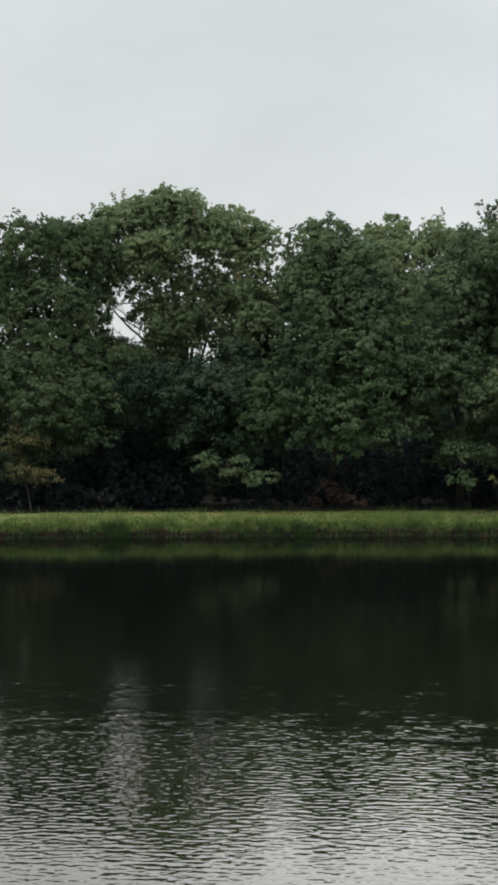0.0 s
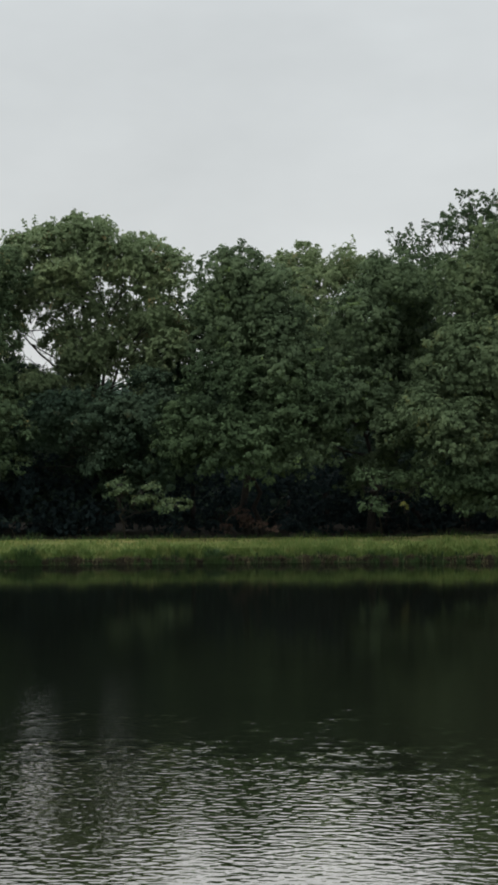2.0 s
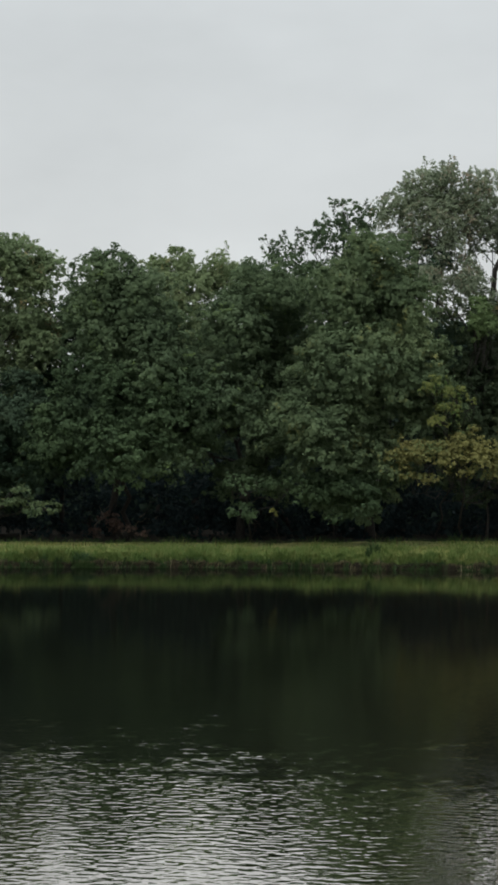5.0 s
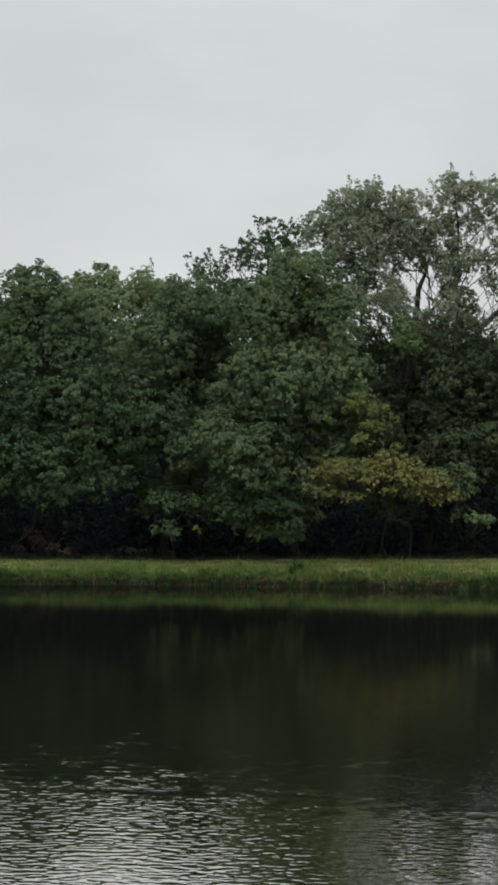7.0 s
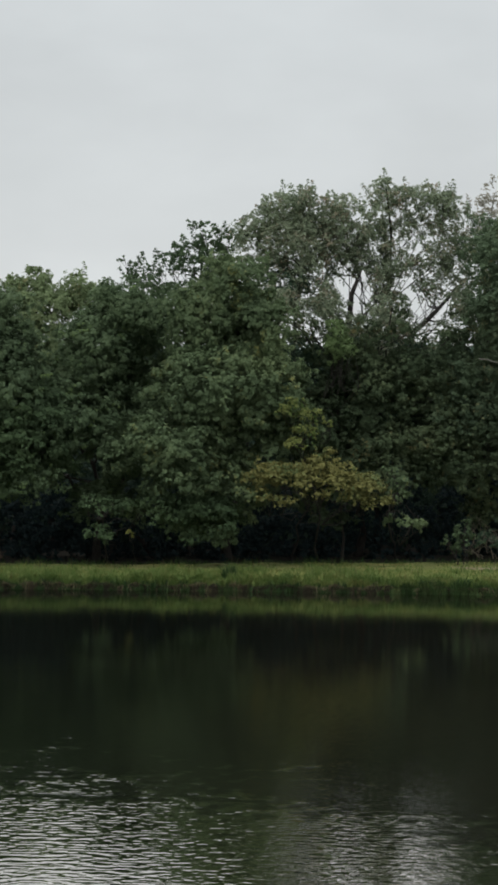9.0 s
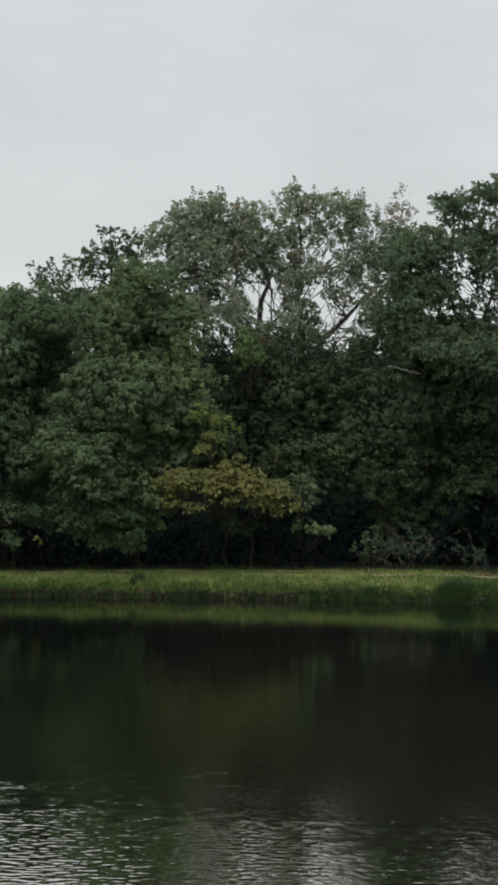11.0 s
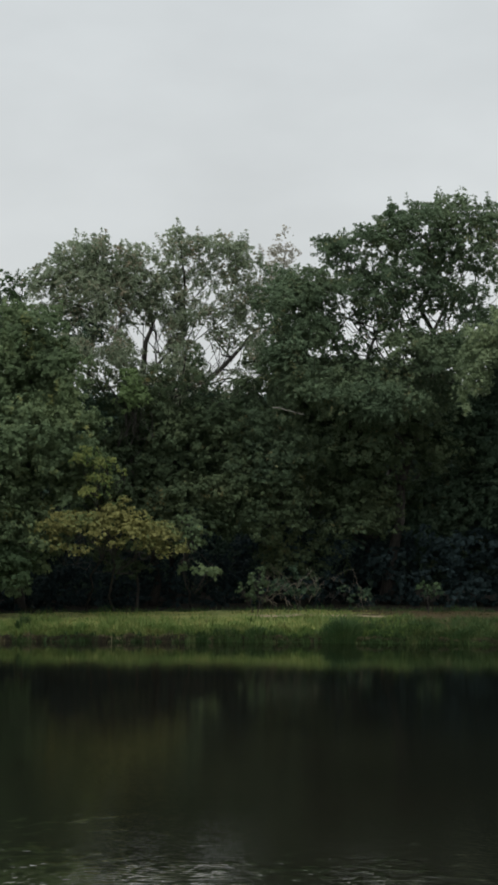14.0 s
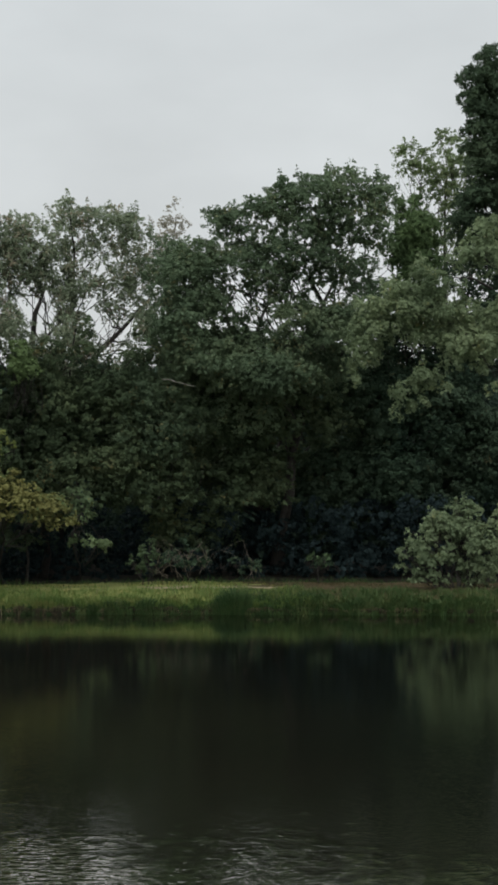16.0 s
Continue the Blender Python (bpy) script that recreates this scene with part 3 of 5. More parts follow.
# ---- trees and shrubs, far bank ----
plant("oak", "broad green oak with a full rounded crown on the far bank", "tree", 'leaf_mid', -27.01, 93.5, 0.22,
      [(1.19, -5.0, 13.18, 2.55, 1.53, 1), (-0.06, -4.5, 11.52, 2.31, 1.28, 1), (3.93, -4.5, 13.7, 1.03, 0.92, 1),
       (-1.56, -5.0, 10.57, 3.06, 2.81, 1), (2.29, -5.5, 9.68, 2.54, 2.54, 1), (3.51, -4.5, 12.65, 1.41, 1.67, 1),
       (0.93, -6.0, 6.26, 3.28, 2.27, 1), (3.63, -6.0, 5.72, 1.89, 2.27, 0.9), (-2.24, -4.65, 4.73, 2.31, 2.31, 0.8),
       (0.42, -4.3, 3.66, 2.32, 1.03, 0.6)])
plant("oak", "tall oak with a domed crown and forked limbs showing", "tree", 'leaf_oak', -20.09, 96.5, 0.26,
      [(0.12, -5.0, 15.22, 1.74, 0.95, 1.9), (-1.48, -5.0, 14.71, 1.58, 1.06, 1.9), (-2.99, -5.0, 14.48, 1.00, 0.95, 1.8),
       (1.36, -5.0, 14.38, 1.53, 1.21, 1.9), (3.14, -5.0, 14.07, 1.37, 1.21, 1.9), (4.02, -5.0, 13.16, 0.95, 1.06, 1.8),
       (4.78, -5.0, 13.68, 0.74, 0.84, 1.7), (0.12, -5.0, 13.65, 2.24, 0.79, 1.8), (2.46, -5.0, 13.44, 1.00, 0.53, 1.5),
       (-1.82, -5.0, 13.09, 1.45, 0.69, 1.6), (-2.71, -5.0, 12.30, 1.11, 0.58, 1.5), (-0.66, -5.0, 12.42, 1.37, 0.42, 1.3),
       (3.96, -5.0, 11.55, 1.11, 0.95, 1.9), (2.51, -2.8, 10.67, 1.08, 1.08, 1.9), (4.50, -5.0, 9.93, 1.00, 1.48, 1.9),
       (3.01, -2.8, 8.60, 1.35, 1.24, 1.9), (0.90, -2.8, 9.73, 0.97, 1.24, 1.9), (-0.31, -2.8, 8.92, 1.30, 0.92, 1.9),
       (-0.49, -5.0, 10.14, 0.42, 1.11, 1.5), (-1.77, -5.0, 8.21, 1.16, 0.48, 1.8), (-4.34, -5.0, 13.47, 1.32, 1.06, 1.6),
       (-5.60, -5.0, 13.77, 1.06, 0.79, 1.5),
       (-0.19, -3.6, 12.71, 2.95, 1.61, 0.55), (2.33, -3.6, 12.12, 1.61, 1.34, 0.6), (1.21, -3.6, 11.31, 1.34, 1.34, 0.8),
       (0.09, -3.6, 9.96, 1.07, 1.34, 0.8), (-1.74, -3.6, 10.95, 0.80, 1.34, 0.28), (-4.00, -3.6, 11.96, 1.07, 1.61, 1.3),
       (-5.00, -3.6, 10.31, 1.34, 1.34, 1.2), (3.15, -3.6, 10.19, 1.61, 1.61, 1.2),
       (-0.67, -4.2, 10.75, 0.91, 1.12, 1.2), (0.28, -4.2, 11.83, 0.80, 0.69, 0.8), (-1.59, -4.2, 11.37, 0.43, 0.27, 0.6),
       (0.83, -4.2, 10.13, 0.80, 1.01, 1.3), (-0.54, -4.2, 9.33, 0.80, 0.53, 1.4), (-2.44, -4.2, 8.53, 0.80, 0.35, 1.3),
       (-3.14, -4.2, 11.34, 0.37, 0.48, 0.9), (-1.74, -4.2, 10.22, 0.24, 0.24, 0.5)],
      pad=0.42, per_area=2.3, leaves=46, jitter=0.45, fill=True, wisps=3.0, boughs=[(-0.13, 5.94, -2.10, 9.09, -4.36, 11.27, 0.10), (-0.13, 6.51, -2.75, 8.82, -3.78, 9.46, 0.07), (0.02, 6.51, -1.28, 10.51, -2.01, 12.52, 0.10), (0.02, 6.79, 0.32, 10.49, 0.47, 13.04, 0.10), (-0.13, 7.65, -0.70, 11.07, -0.99, 13.07, 0.07), (0.31, 7.07, 1.33, 10.47, 1.77, 12.73, 0.08)])
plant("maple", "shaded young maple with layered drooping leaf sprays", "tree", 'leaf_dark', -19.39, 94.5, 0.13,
      [(0.1, -5.0, 6.54, 2.07, 1.29, 1), (3.05, -5.0, 6.77, 1.68, 1.94, 1), (-2.05, -4.5, 6.31, 1.43, 1.17, 1),
       (1.53, -4.1, 4.7, 2.09, 1.3, 0.8), (4.28, -4.41, 4.94, 1.56, 1.56, 1), (2.05, -3.27, 3.23, 1.58, 0.74, 0.8),
       (-4.85, 0.54, 4.24, 1.92, 2.19, 0.7), (-1.9, 0.89, 3.95, 2.2, 1.65, 0.6)])
plant("sweetgum", "dense dark green tree with an even domed crown", "tree", 'leaf_blue', -12.17, 93.95, 0.2,
      [(-0.03, -5.45, 12.76, 1.58, 1.33, 1.2), (1.52, -5.45, 11.82, 1.91, 1.48, 1.2), (-0.69, -5.45, 10.57, 1.4, 1.91, 1.2),
       (1.77, -5.45, 9.25, 2.55, 2.17, 1.1),
       (0.6, -4.5, 11.0, 2.0, 2.2, 0.9), (-0.4, -4.4, 9.2, 1.8, 1.8, 0.9)])
# Low boughs given the darker gum leaf, so shade is in the colour.
plant("maple", "shaded green maple with spreading boughs under the taller crowns", "tree", 'leaf_gum', -11.6, 94.4, 0.14,
      [(-0.81, -6.4, 7.45, 2.16, 2.03, 1.1), (2.53, -6.4, 7.16, 2.16, 1.9, 1), (0.24, -6.6, 5.13, 2.79, 1.27, 0.9),
       (-2.37, -6.4, 5.67, 1.4, 1.52, 1)])
plant("oak", "distant pale green oak with knobbly crown tops behind the front trees", "tree", 'leaf_pale', -9.85, 109.0, 0.25,
      [(-0.85, -5.0, 15.26, 1.14, 1.02, 1), (1.71, -5.0, 15.2, 1.32, 1.08, 1), (0.35, -5.0, 13.73, 2.7, 1.5, 1),
       (-1.91, -5.0, 14.53, 1.2, 1.2, 1), (3.05, -5.0, 14.12, 1.5, 1.35, 1), (0.64, -5.0, 11.47, 3.0, 2.1, 0.8)])
plant("black_gum", "dark tree behind the others with loose upright leaf sprigs", "tree", 'leaf_gum', -2.17, 102.0, 0.18,
      [(-3.15, -5.0, 15.46, 0.67, 0.48, 0.8), (-2.16, -5.0, 15.13, 0.84, 0.62, 0.9), (-1.04, -5.0, 15.65, 0.73, 0.67, 0.9),
       (-0.21, -5.0, 16.28, 0.67, 0.56, 0.9), (0.82, -5.0, 17.19, 0.84, 0.56, 0.9), (2.03, -5.0, 16.72, 0.73, 0.78, 0.9),
       (0.78, -5.0, 15.44, 1.68, 1.4, 1), (-1.44, -5.0, 13.45, 2.52, 1.68, 0.8)],
      pad=0.4, per_area=2.6, leaves=45, jitter=0.9, wisps=5.0)
plant("sweetgum", "dark green tree with low shaded boughs beside the bank", "tree", 'leaf_blue', -6.4, 94.85, 0.18,
      [(1.77, -5.35, 12.51, 1.81, 1.55, 1.1), (0.11, -5.35, 10.55, 1.81, 1.81, 1.1), (-1.1, -5.85, 7.39, 2.31, 1.8, 1),
       (1.46, -5.35, 6.93, 2.07, 2.07, 1), (-2.47, -5.94, 5.06, 2.05, 1.03, 0.9), (0.76, -3.86, 3.83, 2.1, 0.92, 0.8),
       (-4.1, -5.35, 6.09, 2.07, 1.55, 0.9),
       (0.9, -4.6, 11.3, 2.0, 2.0, 0.9)])
plant("sweetgum", "large leafy green tree reaching down to the grass bank", "tree", 'leaf_green', -0.1, 95.2, 0.22,
      [(0.38, -8.2, 13.69, 1.63, 1.25, 1.1), (-1.36, -8.2, 11.9, 1.88, 1.63, 1.1), (1.29, -8.2, 11.17, 1.76, 1.88, 1.1),
       (-0.57, -8.7, 8.85, 2.74, 1.87, 1), (2.06, -8.7, 8.63, 1.62, 1.75, 1), (-2.27, -9.2, 6.06, 2.23, 1.86, 1),
       (-0.02, -8.22, 4.62, 1.88, 1.51, 1), (-1.02, -6.65, 2.97, 2.04, 0.82, 0.9), (2.47, -8.2, 6.65, 1.51, 1.0, 0.8),
       (-0.1, -7.2, 12.3, 1.9, 1.7, 1.0), (0.0, -7.0, 10.4, 2.3, 2.0, 0.9), (0.4, -7.0, 7.6, 2.2, 1.8, 0.9)])
plant("willow_oak", "tall thin-leaved oak with browning crown and thick leaning limbs", "tree", 'leaf_brown', 7.44, 98.5, 0.17,
      [(-4.27, -5, 18.02, 1.67, 0.97, 1.1), (-5.62, -5, 17.09, 1.35, 1.02, 1), (-6.77, -5, 16.47, 0.81, 0.86, 1),
       (-3.18, -5, 17.54, 1.35, 0.97, 1.1), (-4.4, -5, 16.3, 2.02, 1.08, 1.1), (-2.45, -5, 16.6, 1.21, 1.13, 1.1),
       (-5.74, -5, 15.05, 1.29, 0.76, 0.8), (-3.85, -5, 14.61, 1.67, 1.13, 1), (-4.24, -5, 12.9, 1.56, 1.29, 1.1),
       (-5.33, -5, 13.56, 1.13, 0.97, 0.8), (-2.7, -5, 12.91, 0.92, 1.21, 1.3), (-0.19, -5, 18.23, 1.02, 1.13, 0.8),
       (-0.11, -5, 19.11, 0.49, 0.59, 0.6), (-1.01, -5, 16.62, 0.92, 1.02, 1.2), (-1.35, -5, 15.39, 0.7, 0.59, 1.1),
       (-0.32, -5, 14.66, 0.92, 0.49, 1), (1.86, -5, 18.32, 1.4, 0.92, 1.1), (3.02, -5, 17.73, 0.92, 1.02, 1.1),
       (0.9, -5, 17.34, 0.86, 0.54, 0.6), (2.28, -5, 16.27, 1.08, 0.65, 0.6), (3.38, -5, 15.87, 0.81, 1.21, 1.1),
       (3.57, -5, 14.23, 0.7, 0.97, 1), (0.91, -5, 15.23, 1.21, 0.38, 0.9), (0.09, -5, 13.9, 0.65, 0.54, 0.6),
       (2.01, -5, 14.34, 0.65, 0.38, 0.45), (0.29, -5, 12.41, 0.97, 0.86, 1), (-0.44, -5, 11.17, 1.48, 0.92, 1.1),
       (2.15, -5, 10.79, 1.35, 0.54, 1), (1.15, -4, 9.9, 1.64, 1.09, 0.8), (-1.72, -5, 11.97, 0.7, 0.81, 1.1),
       (-4.21, -3.6, 15.94, 3.01, 2.46, 0.35), (-0.35, -3.6, 16.56, 2.19, 2.19, 0.35), (2.28, -3.6, 16.04, 2.19, 2.19, 0.35),
       (0.34, -4.4, 13.65, 0.92, 0.71, 0.8), (2.34, -4.4, 14.5, 0.81, 0.38, 0.8), (-0.41, -4.4, 15.2, 0.71, 0.49, 0.8),
       (0.07, -3.6, 13.23, 1.1, 1.1, 0.5), (2.71, -3.6, 12.15, 1.37, 0.6, 0.5), (-0.24, -4.6, 16.01, 0.6, 1.49, 1.1),
       (-3.57, -4.6, 16.36, 1.63, 1.63, 0.4), (-1.95, -4.8, 17.95, 0.92, 0.76, 0.9), (0.84, -4.8, 18.39, 0.7, 0.7, 0.9),
       (-1.72, -4.8, 15.76, 0.92, 0.7, 0.9), (-0.84, -4.8, 12.14, 0.97, 0.65, 0.8), (0.74, -4.8, 11.69, 1.08, 0.54, 0.9),
       (2.57, -4.8, 15.2, 0.81, 0.49, 0.7), (3.81, -4.8, 13.15, 0.7, 1.08, 1), (-5.37, -8.2, 12.9, 0.99, 0.94, 0.6),
       (-3.2, -8.2, 13.24, 0.68, 0.78, 0.8), (-0.52, -8.2, 12.96, 0.63, 0.47, 0.6), (3.22, -8.2, 13.01, 0.47, 0.94, 0.8)],
      pad=0.34, per_area=3.7, leaves=30, jitter=0.7, fill=True, wisps=6.0, boughs=[(-0.21, 6.87, 1.50, 11.99, 3.99, 14.98, 0.25), (-1.92, 7.12, -1.40, 14.43, -0.77, 16.02, 0.19), (-1.96, 9.69, -0.82, 13.32, 0.40, 14.61, 0.13), (-0.16, 13.45, 0.96, 15.63, 3.10, 16.68, 0.09), (0.40, 14.61, 1.03, 16.78, 1.79, 17.58, 0.06), (1.44, 12.28, 2.58, 12.67, 4.25, 12.77, 0.05), (-4.17, 13.65, -3.91, 15.38, -3.23, 17.69, 0.11)])
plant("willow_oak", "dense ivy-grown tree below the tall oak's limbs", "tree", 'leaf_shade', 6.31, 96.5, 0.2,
      [(-1.26, -5, 11.35, 1.58, 1.58, 0.3), (1.55, -5, 10.48, 1.32, 0.79, 0.27), (4.12, -4.7, 10.55, 1.32, 1.32, 0.3),
       (-0.15, -5, 8.72, 2.24, 1.72, 0.95), (2.23, -5, 9.56, 1.85, 1.58, 0.9), (-1.99, -5, 7.36, 1.85, 1.85, 0.9),
       (0.91, -5.5, 6.07, 2.36, 1.58, 0.8), (3.33, -5, 6.92, 2.11, 2.38, 0.9), (-1.08, -3.82, 4.48, 2.41, 1.6, 0.6),
       (-1.44, -6, 11.47, 0.78, 0.73, 0.39), (-4.99, -5.2, 12.85, 0.58, 0.47, 0.7), (-2.99, -5.2, 11.57, 0.53, 0.79, 0.24),
       (-0.46, -5.2, 10.82, 0.74, 0.58, 0.21), (0.45, -5.2, 11.9, 0.53, 0.37, 0.18), (1.93, -5.2, 10.87, 0.68, 0.42, 0.21),
       (3.51, -5.2, 11.7, 0.79, 0.42, 0.21), (4.43, -5.2, 12.78, 0.53, 0.68, 0.24), (1.5, -5.2, 12.99, 0.68, 0.58, 0.18),
       (-3.11, -6.2, 11.86, 0.73, 0.89, 0.6), (-0.05, -6.2, 11.77, 0.78, 0.68, 0.7), (1.4, -6.2, 11.65, 0.78, 0.68, 0.7),
       (2.72, -6.2, 10.61, 0.94, 0.57, 0.6), (3.78, -6.2, 11.55, 0.78, 0.36, 0.5), (1.62, -6.2, 10.21, 1.04, 0.63, 0.6),
       (-0.3, -6.2, 10.19, 0.94, 0.63, 0.6), (-1.74, -6.2, 10.57, 0.68, 0.68, 0.5), (3.39, -6.2, 9.57, 0.94, 0.68, 0.6)])
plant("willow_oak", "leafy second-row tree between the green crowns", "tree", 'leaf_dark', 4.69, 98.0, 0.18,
      [(-2.23, -5, 13.62, 1.34, 1.61, 0.4), (-1.67, -5, 10.93, 1.48, 1.88, 0.5), (-0.3, -5, 8.26, 1.88, 1.61, 1),
       (1.02, -5, 10.42, 1.61, 1.61, 0.45), (2.64, -5, 8.29, 2.15, 1.61, 1), (3.43, -5, 10.45, 1.34, 1.34, 0.4),
       (-0.01, -5, 6.11, 2.15, 1.61, 1), (-3.82, -5, 11.04, 1.34, 1.34, 1.2), (-4.37, -5, 12.52, 1.21, 1.21, 1.1),
       (-0.91, -5, 10, 1.07, 1.07, 0.6)],
      pad=0.7, per_area=1.3, leaves=120)
plant("sweetgum", "sparse pinkish tree top rising behind the canopy", "tree", 'leaf_faded', 13.71, 106.0, 0.14,
      [(-0.21, -5.0, 19.90, 0.64, 1.17, 0.46), (-0.85, -5.0, 19.00, 0.76, 0.99, 0.49), (-0.01, -5.0, 18.57, 0.87, 0.99, 0.58), (-0.83, -5.0, 17.07, 1.17, 1.46, 0.78)],
      pad=0.3, per_area=3.8, leaves=20, jitter=0.9, fill=True, wisps=7.0)
plant("dogwood", "small yellowing dogwood with flat layered boughs by the bank", "tree", 'leaf_ochre', 2.95, 93.8, 0.05,
      [(-1.79, -8.5, 4.85, 0.59, 0.44, 1.7), (-1.06, -8.5, 5.10, 0.94, 0.49, 1.7), (-0.00, -8.5, 4.97, 1.03, 0.59, 1.7),
       (1.15, -8.5, 5.32, 0.84, 0.59, 1.7), (1.39, -8.5, 5.87, 0.39, 0.25, 1.6), (1.89, -8.5, 4.84, 1.03, 0.59, 1.7),
       (2.97, -8.5, 4.61, 0.79, 0.49, 1.7), (3.37, -8.5, 3.88, 0.79, 0.34, 1.7), (-0.48, -8.5, 3.93, 0.64, 0.17, 1.5),
       (-1.59, -8.5, 4.16, 0.54, 0.22, 1.5), (0.99, -8.5, 4.19, 0.69, 0.22, 1.5), (2.46, -8.5, 4.21, 0.69, 0.34, 1.6)],
      pad=0.5, per_area=2.6, leaves=80)
# Spray of the large green sweetgum, built separately on an added trunk.
plant("dogwood", "yellow-green leaf spray of the green tree, on an added slender trunk", "tree", 'leaf_turning', 4.3, 91.9, 0.05,
      [(-0.74, -7.1, 7.60, 0.73, 0.29, 1.6), (-1.72, -7.1, 7.89, 0.59, 0.44, 1.3), (-0.05, -7.1, 7.25, 0.29, 0.15, 1.2),
       (-1.02, -7.1, 6.92, 0.73, 0.24, 1.4), (-1.31, -7.1, 6.33, 0.64, 0.29, 1.2)],
      pad=0.42, per_area=3.0, leaves=60)
# Ivy on the trunk behind, built as a plant with an added stem.
plant("ivy_clump", "fresh green ivy clump before the trunk, on an added stem", "tree", 'leaf_fresh', 5.4, 93.4, 0.06,
      [(-0.62, -4.2, 11.61, 0.57, 0.62, 1.6), (-0.87, -4.2, 10.78, 0.62, 0.57, 1.4), (-0.28, -4.2, 10.79, 0.51, 0.62, 1.3)],
      pad=0.42, per_area=3.0, leaves=60)
plant("dogwood", "small green sapling beside the yellowing tree", "tree", 'leaf_green', 8.08, 94.2, 0.05,
      [(-1.06, -8.6, 5.27, 0.35, 0.25, 1.4), (-0.57, -8.6, 4.70, 0.64, 0.22, 1.4), (-0.81, -8.6, 4.23, 0.64, 0.37, 1.4),
       (-0.01, -8.6, 2.94, 0.64, 0.25, 1.3), (-0.75, -8.6, 3.15, 0.54, 0.22, 1.3)],
      pad=0.45, per_area=2.6, leaves=70)
GREAT_OAK = plant("oak", "massive dark oak with sky showing between its upper limbs", "tree", 'leaf_oak_dark', 17.76, 95.0, 0.3,
      [(0.34, -6.0, 19.30, 1.64, 0.82, 1.3), (2.16, -6.0, 19.60, 1.18, 1.08, 1.3), (-0.86, -6.0, 18.93, 0.87, 0.72, 1.2),
       (-1.85, -6.0, 18.38, 1.03, 0.62, 1.2), (-2.99, -6.0, 17.83, 0.92, 0.67, 1.2), (-3.86, -6.0, 17.74, 0.67, 0.72, 1.1),
       (1.27, -6.0, 18.25, 1.13, 0.67, 0.7), (-0.33, -6.0, 17.69, 1.18, 0.62, 0.8), (3.15, -6.0, 18.08, 1.16, 1.34, 1.1),
       (3.69, -6.0, 19.28, 0.92, 1.13, 1.2), (-3.39, -6.0, 15.95, 1.60, 0.60, 1.2), (-4.71, -6.0, 16.04, 1.18, 0.92, 1.7),
       (-5.50, -6.0, 15.16, 1.18, 1.18, 1.7), (-1.21, -6.0, 16.41, 1.08, 1.03, 1.2), (0.46, -6.0, 16.23, 1.41, 0.51, 0.8),
       (2.68, -6.0, 15.55, 1.13, 0.87, 1.1), (-1.80, -6.0, 15.35, 1.18, 0.51, 1.2), (3.39, -6.0, 14.37, 1.13, 1.03, 1.4),
       (-4.71, -6.0, 14.12, 1.30, 0.70, 1.2), (-5.63, -6.0, 12.88, 1.44, 1.18, 1.9), (-3.79, -6.0, 13.61, 0.77, 0.51, 0.7),
       (0.10, -6.0, 13.14, 1.34, 1.08, 1.7), (1.86, -6.0, 12.90, 1.59, 1.34, 1.8), (-4.45, -6.0, 11.51, 1.69, 0.92, 1.9),
       (-1.81, -6.0, 10.83, 2.70, 1.08, 2), (-2.99, -3.5, 11.08, 1.98, 1.11, 1.9), (-0.00, -3.5, 11.11, 2.90, 1.11, 2),
       (-0.88, -6.0, 14.18, 0.67, 0.67, 1),
       (-2.62, -4.6, 17.66, 1.83, 1.30, 0.4), (0.35, -4.6, 17.72, 2.61, 1.56, 0.5), (2.79, -4.6, 17.49, 1.83, 1.83, 0.5),
       (-1.55, -4.6, 14.47, 2.35, 1.30, 0.3), (1.69, -4.6, 15.05, 2.09, 1.30, 0.4), (-3.17, -4.6, 12.55, 1.56, 0.60, 0.8),
       (-1.83, -4.6, 12.33, 1.83, 0.65, 1.2), (-4.24, -4.6, 14.96, 1.56, 1.04, 0.3),
       (-3.66, -5.2, 14.37, 0.78, 0.60, 0.6), (-2.94, -5.2, 13.19, 0.73, 0.47, 0.8), (-4.33, -5.2, 12.24, 1.04, 0.62, 1.3),
       (-2.86, -5.2, 16.63, 1.04, 0.52, 0.7), (1.03, -5.2, 17.23, 1.30, 0.67, 0.7), (-0.45, -5.2, 15.48, 0.88, 0.62, 0.8)],
      pad=0.40, per_area=2.6, leaves=52, jitter=0.7, fill=True, wisps=4.0, boughs=[(-0.98, 8.60, -1.40, 13.35, -2.54, 15.01, 0.17), (-0.98, 8.60, -1.12, 13.07, 0.02, 15.90, 0.15), (0.01, 9.73, 2.02, 14.25, 4.34, 18.84, 0.14), (-1.41, 10.27, -2.54, 14.17, -3.38, 15.27, 0.10), (1.44, 11.99, 4.32, 14.29, 4.57, 17.99, 0.12)])
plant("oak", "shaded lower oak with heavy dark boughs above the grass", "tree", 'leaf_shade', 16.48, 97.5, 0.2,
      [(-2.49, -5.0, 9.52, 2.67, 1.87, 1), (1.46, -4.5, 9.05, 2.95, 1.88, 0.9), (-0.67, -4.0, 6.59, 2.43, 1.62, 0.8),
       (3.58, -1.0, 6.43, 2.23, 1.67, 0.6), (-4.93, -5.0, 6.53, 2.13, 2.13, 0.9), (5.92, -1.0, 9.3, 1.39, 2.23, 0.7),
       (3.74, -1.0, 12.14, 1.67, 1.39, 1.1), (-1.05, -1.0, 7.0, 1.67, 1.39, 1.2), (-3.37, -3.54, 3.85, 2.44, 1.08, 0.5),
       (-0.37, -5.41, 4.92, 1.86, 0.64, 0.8)])
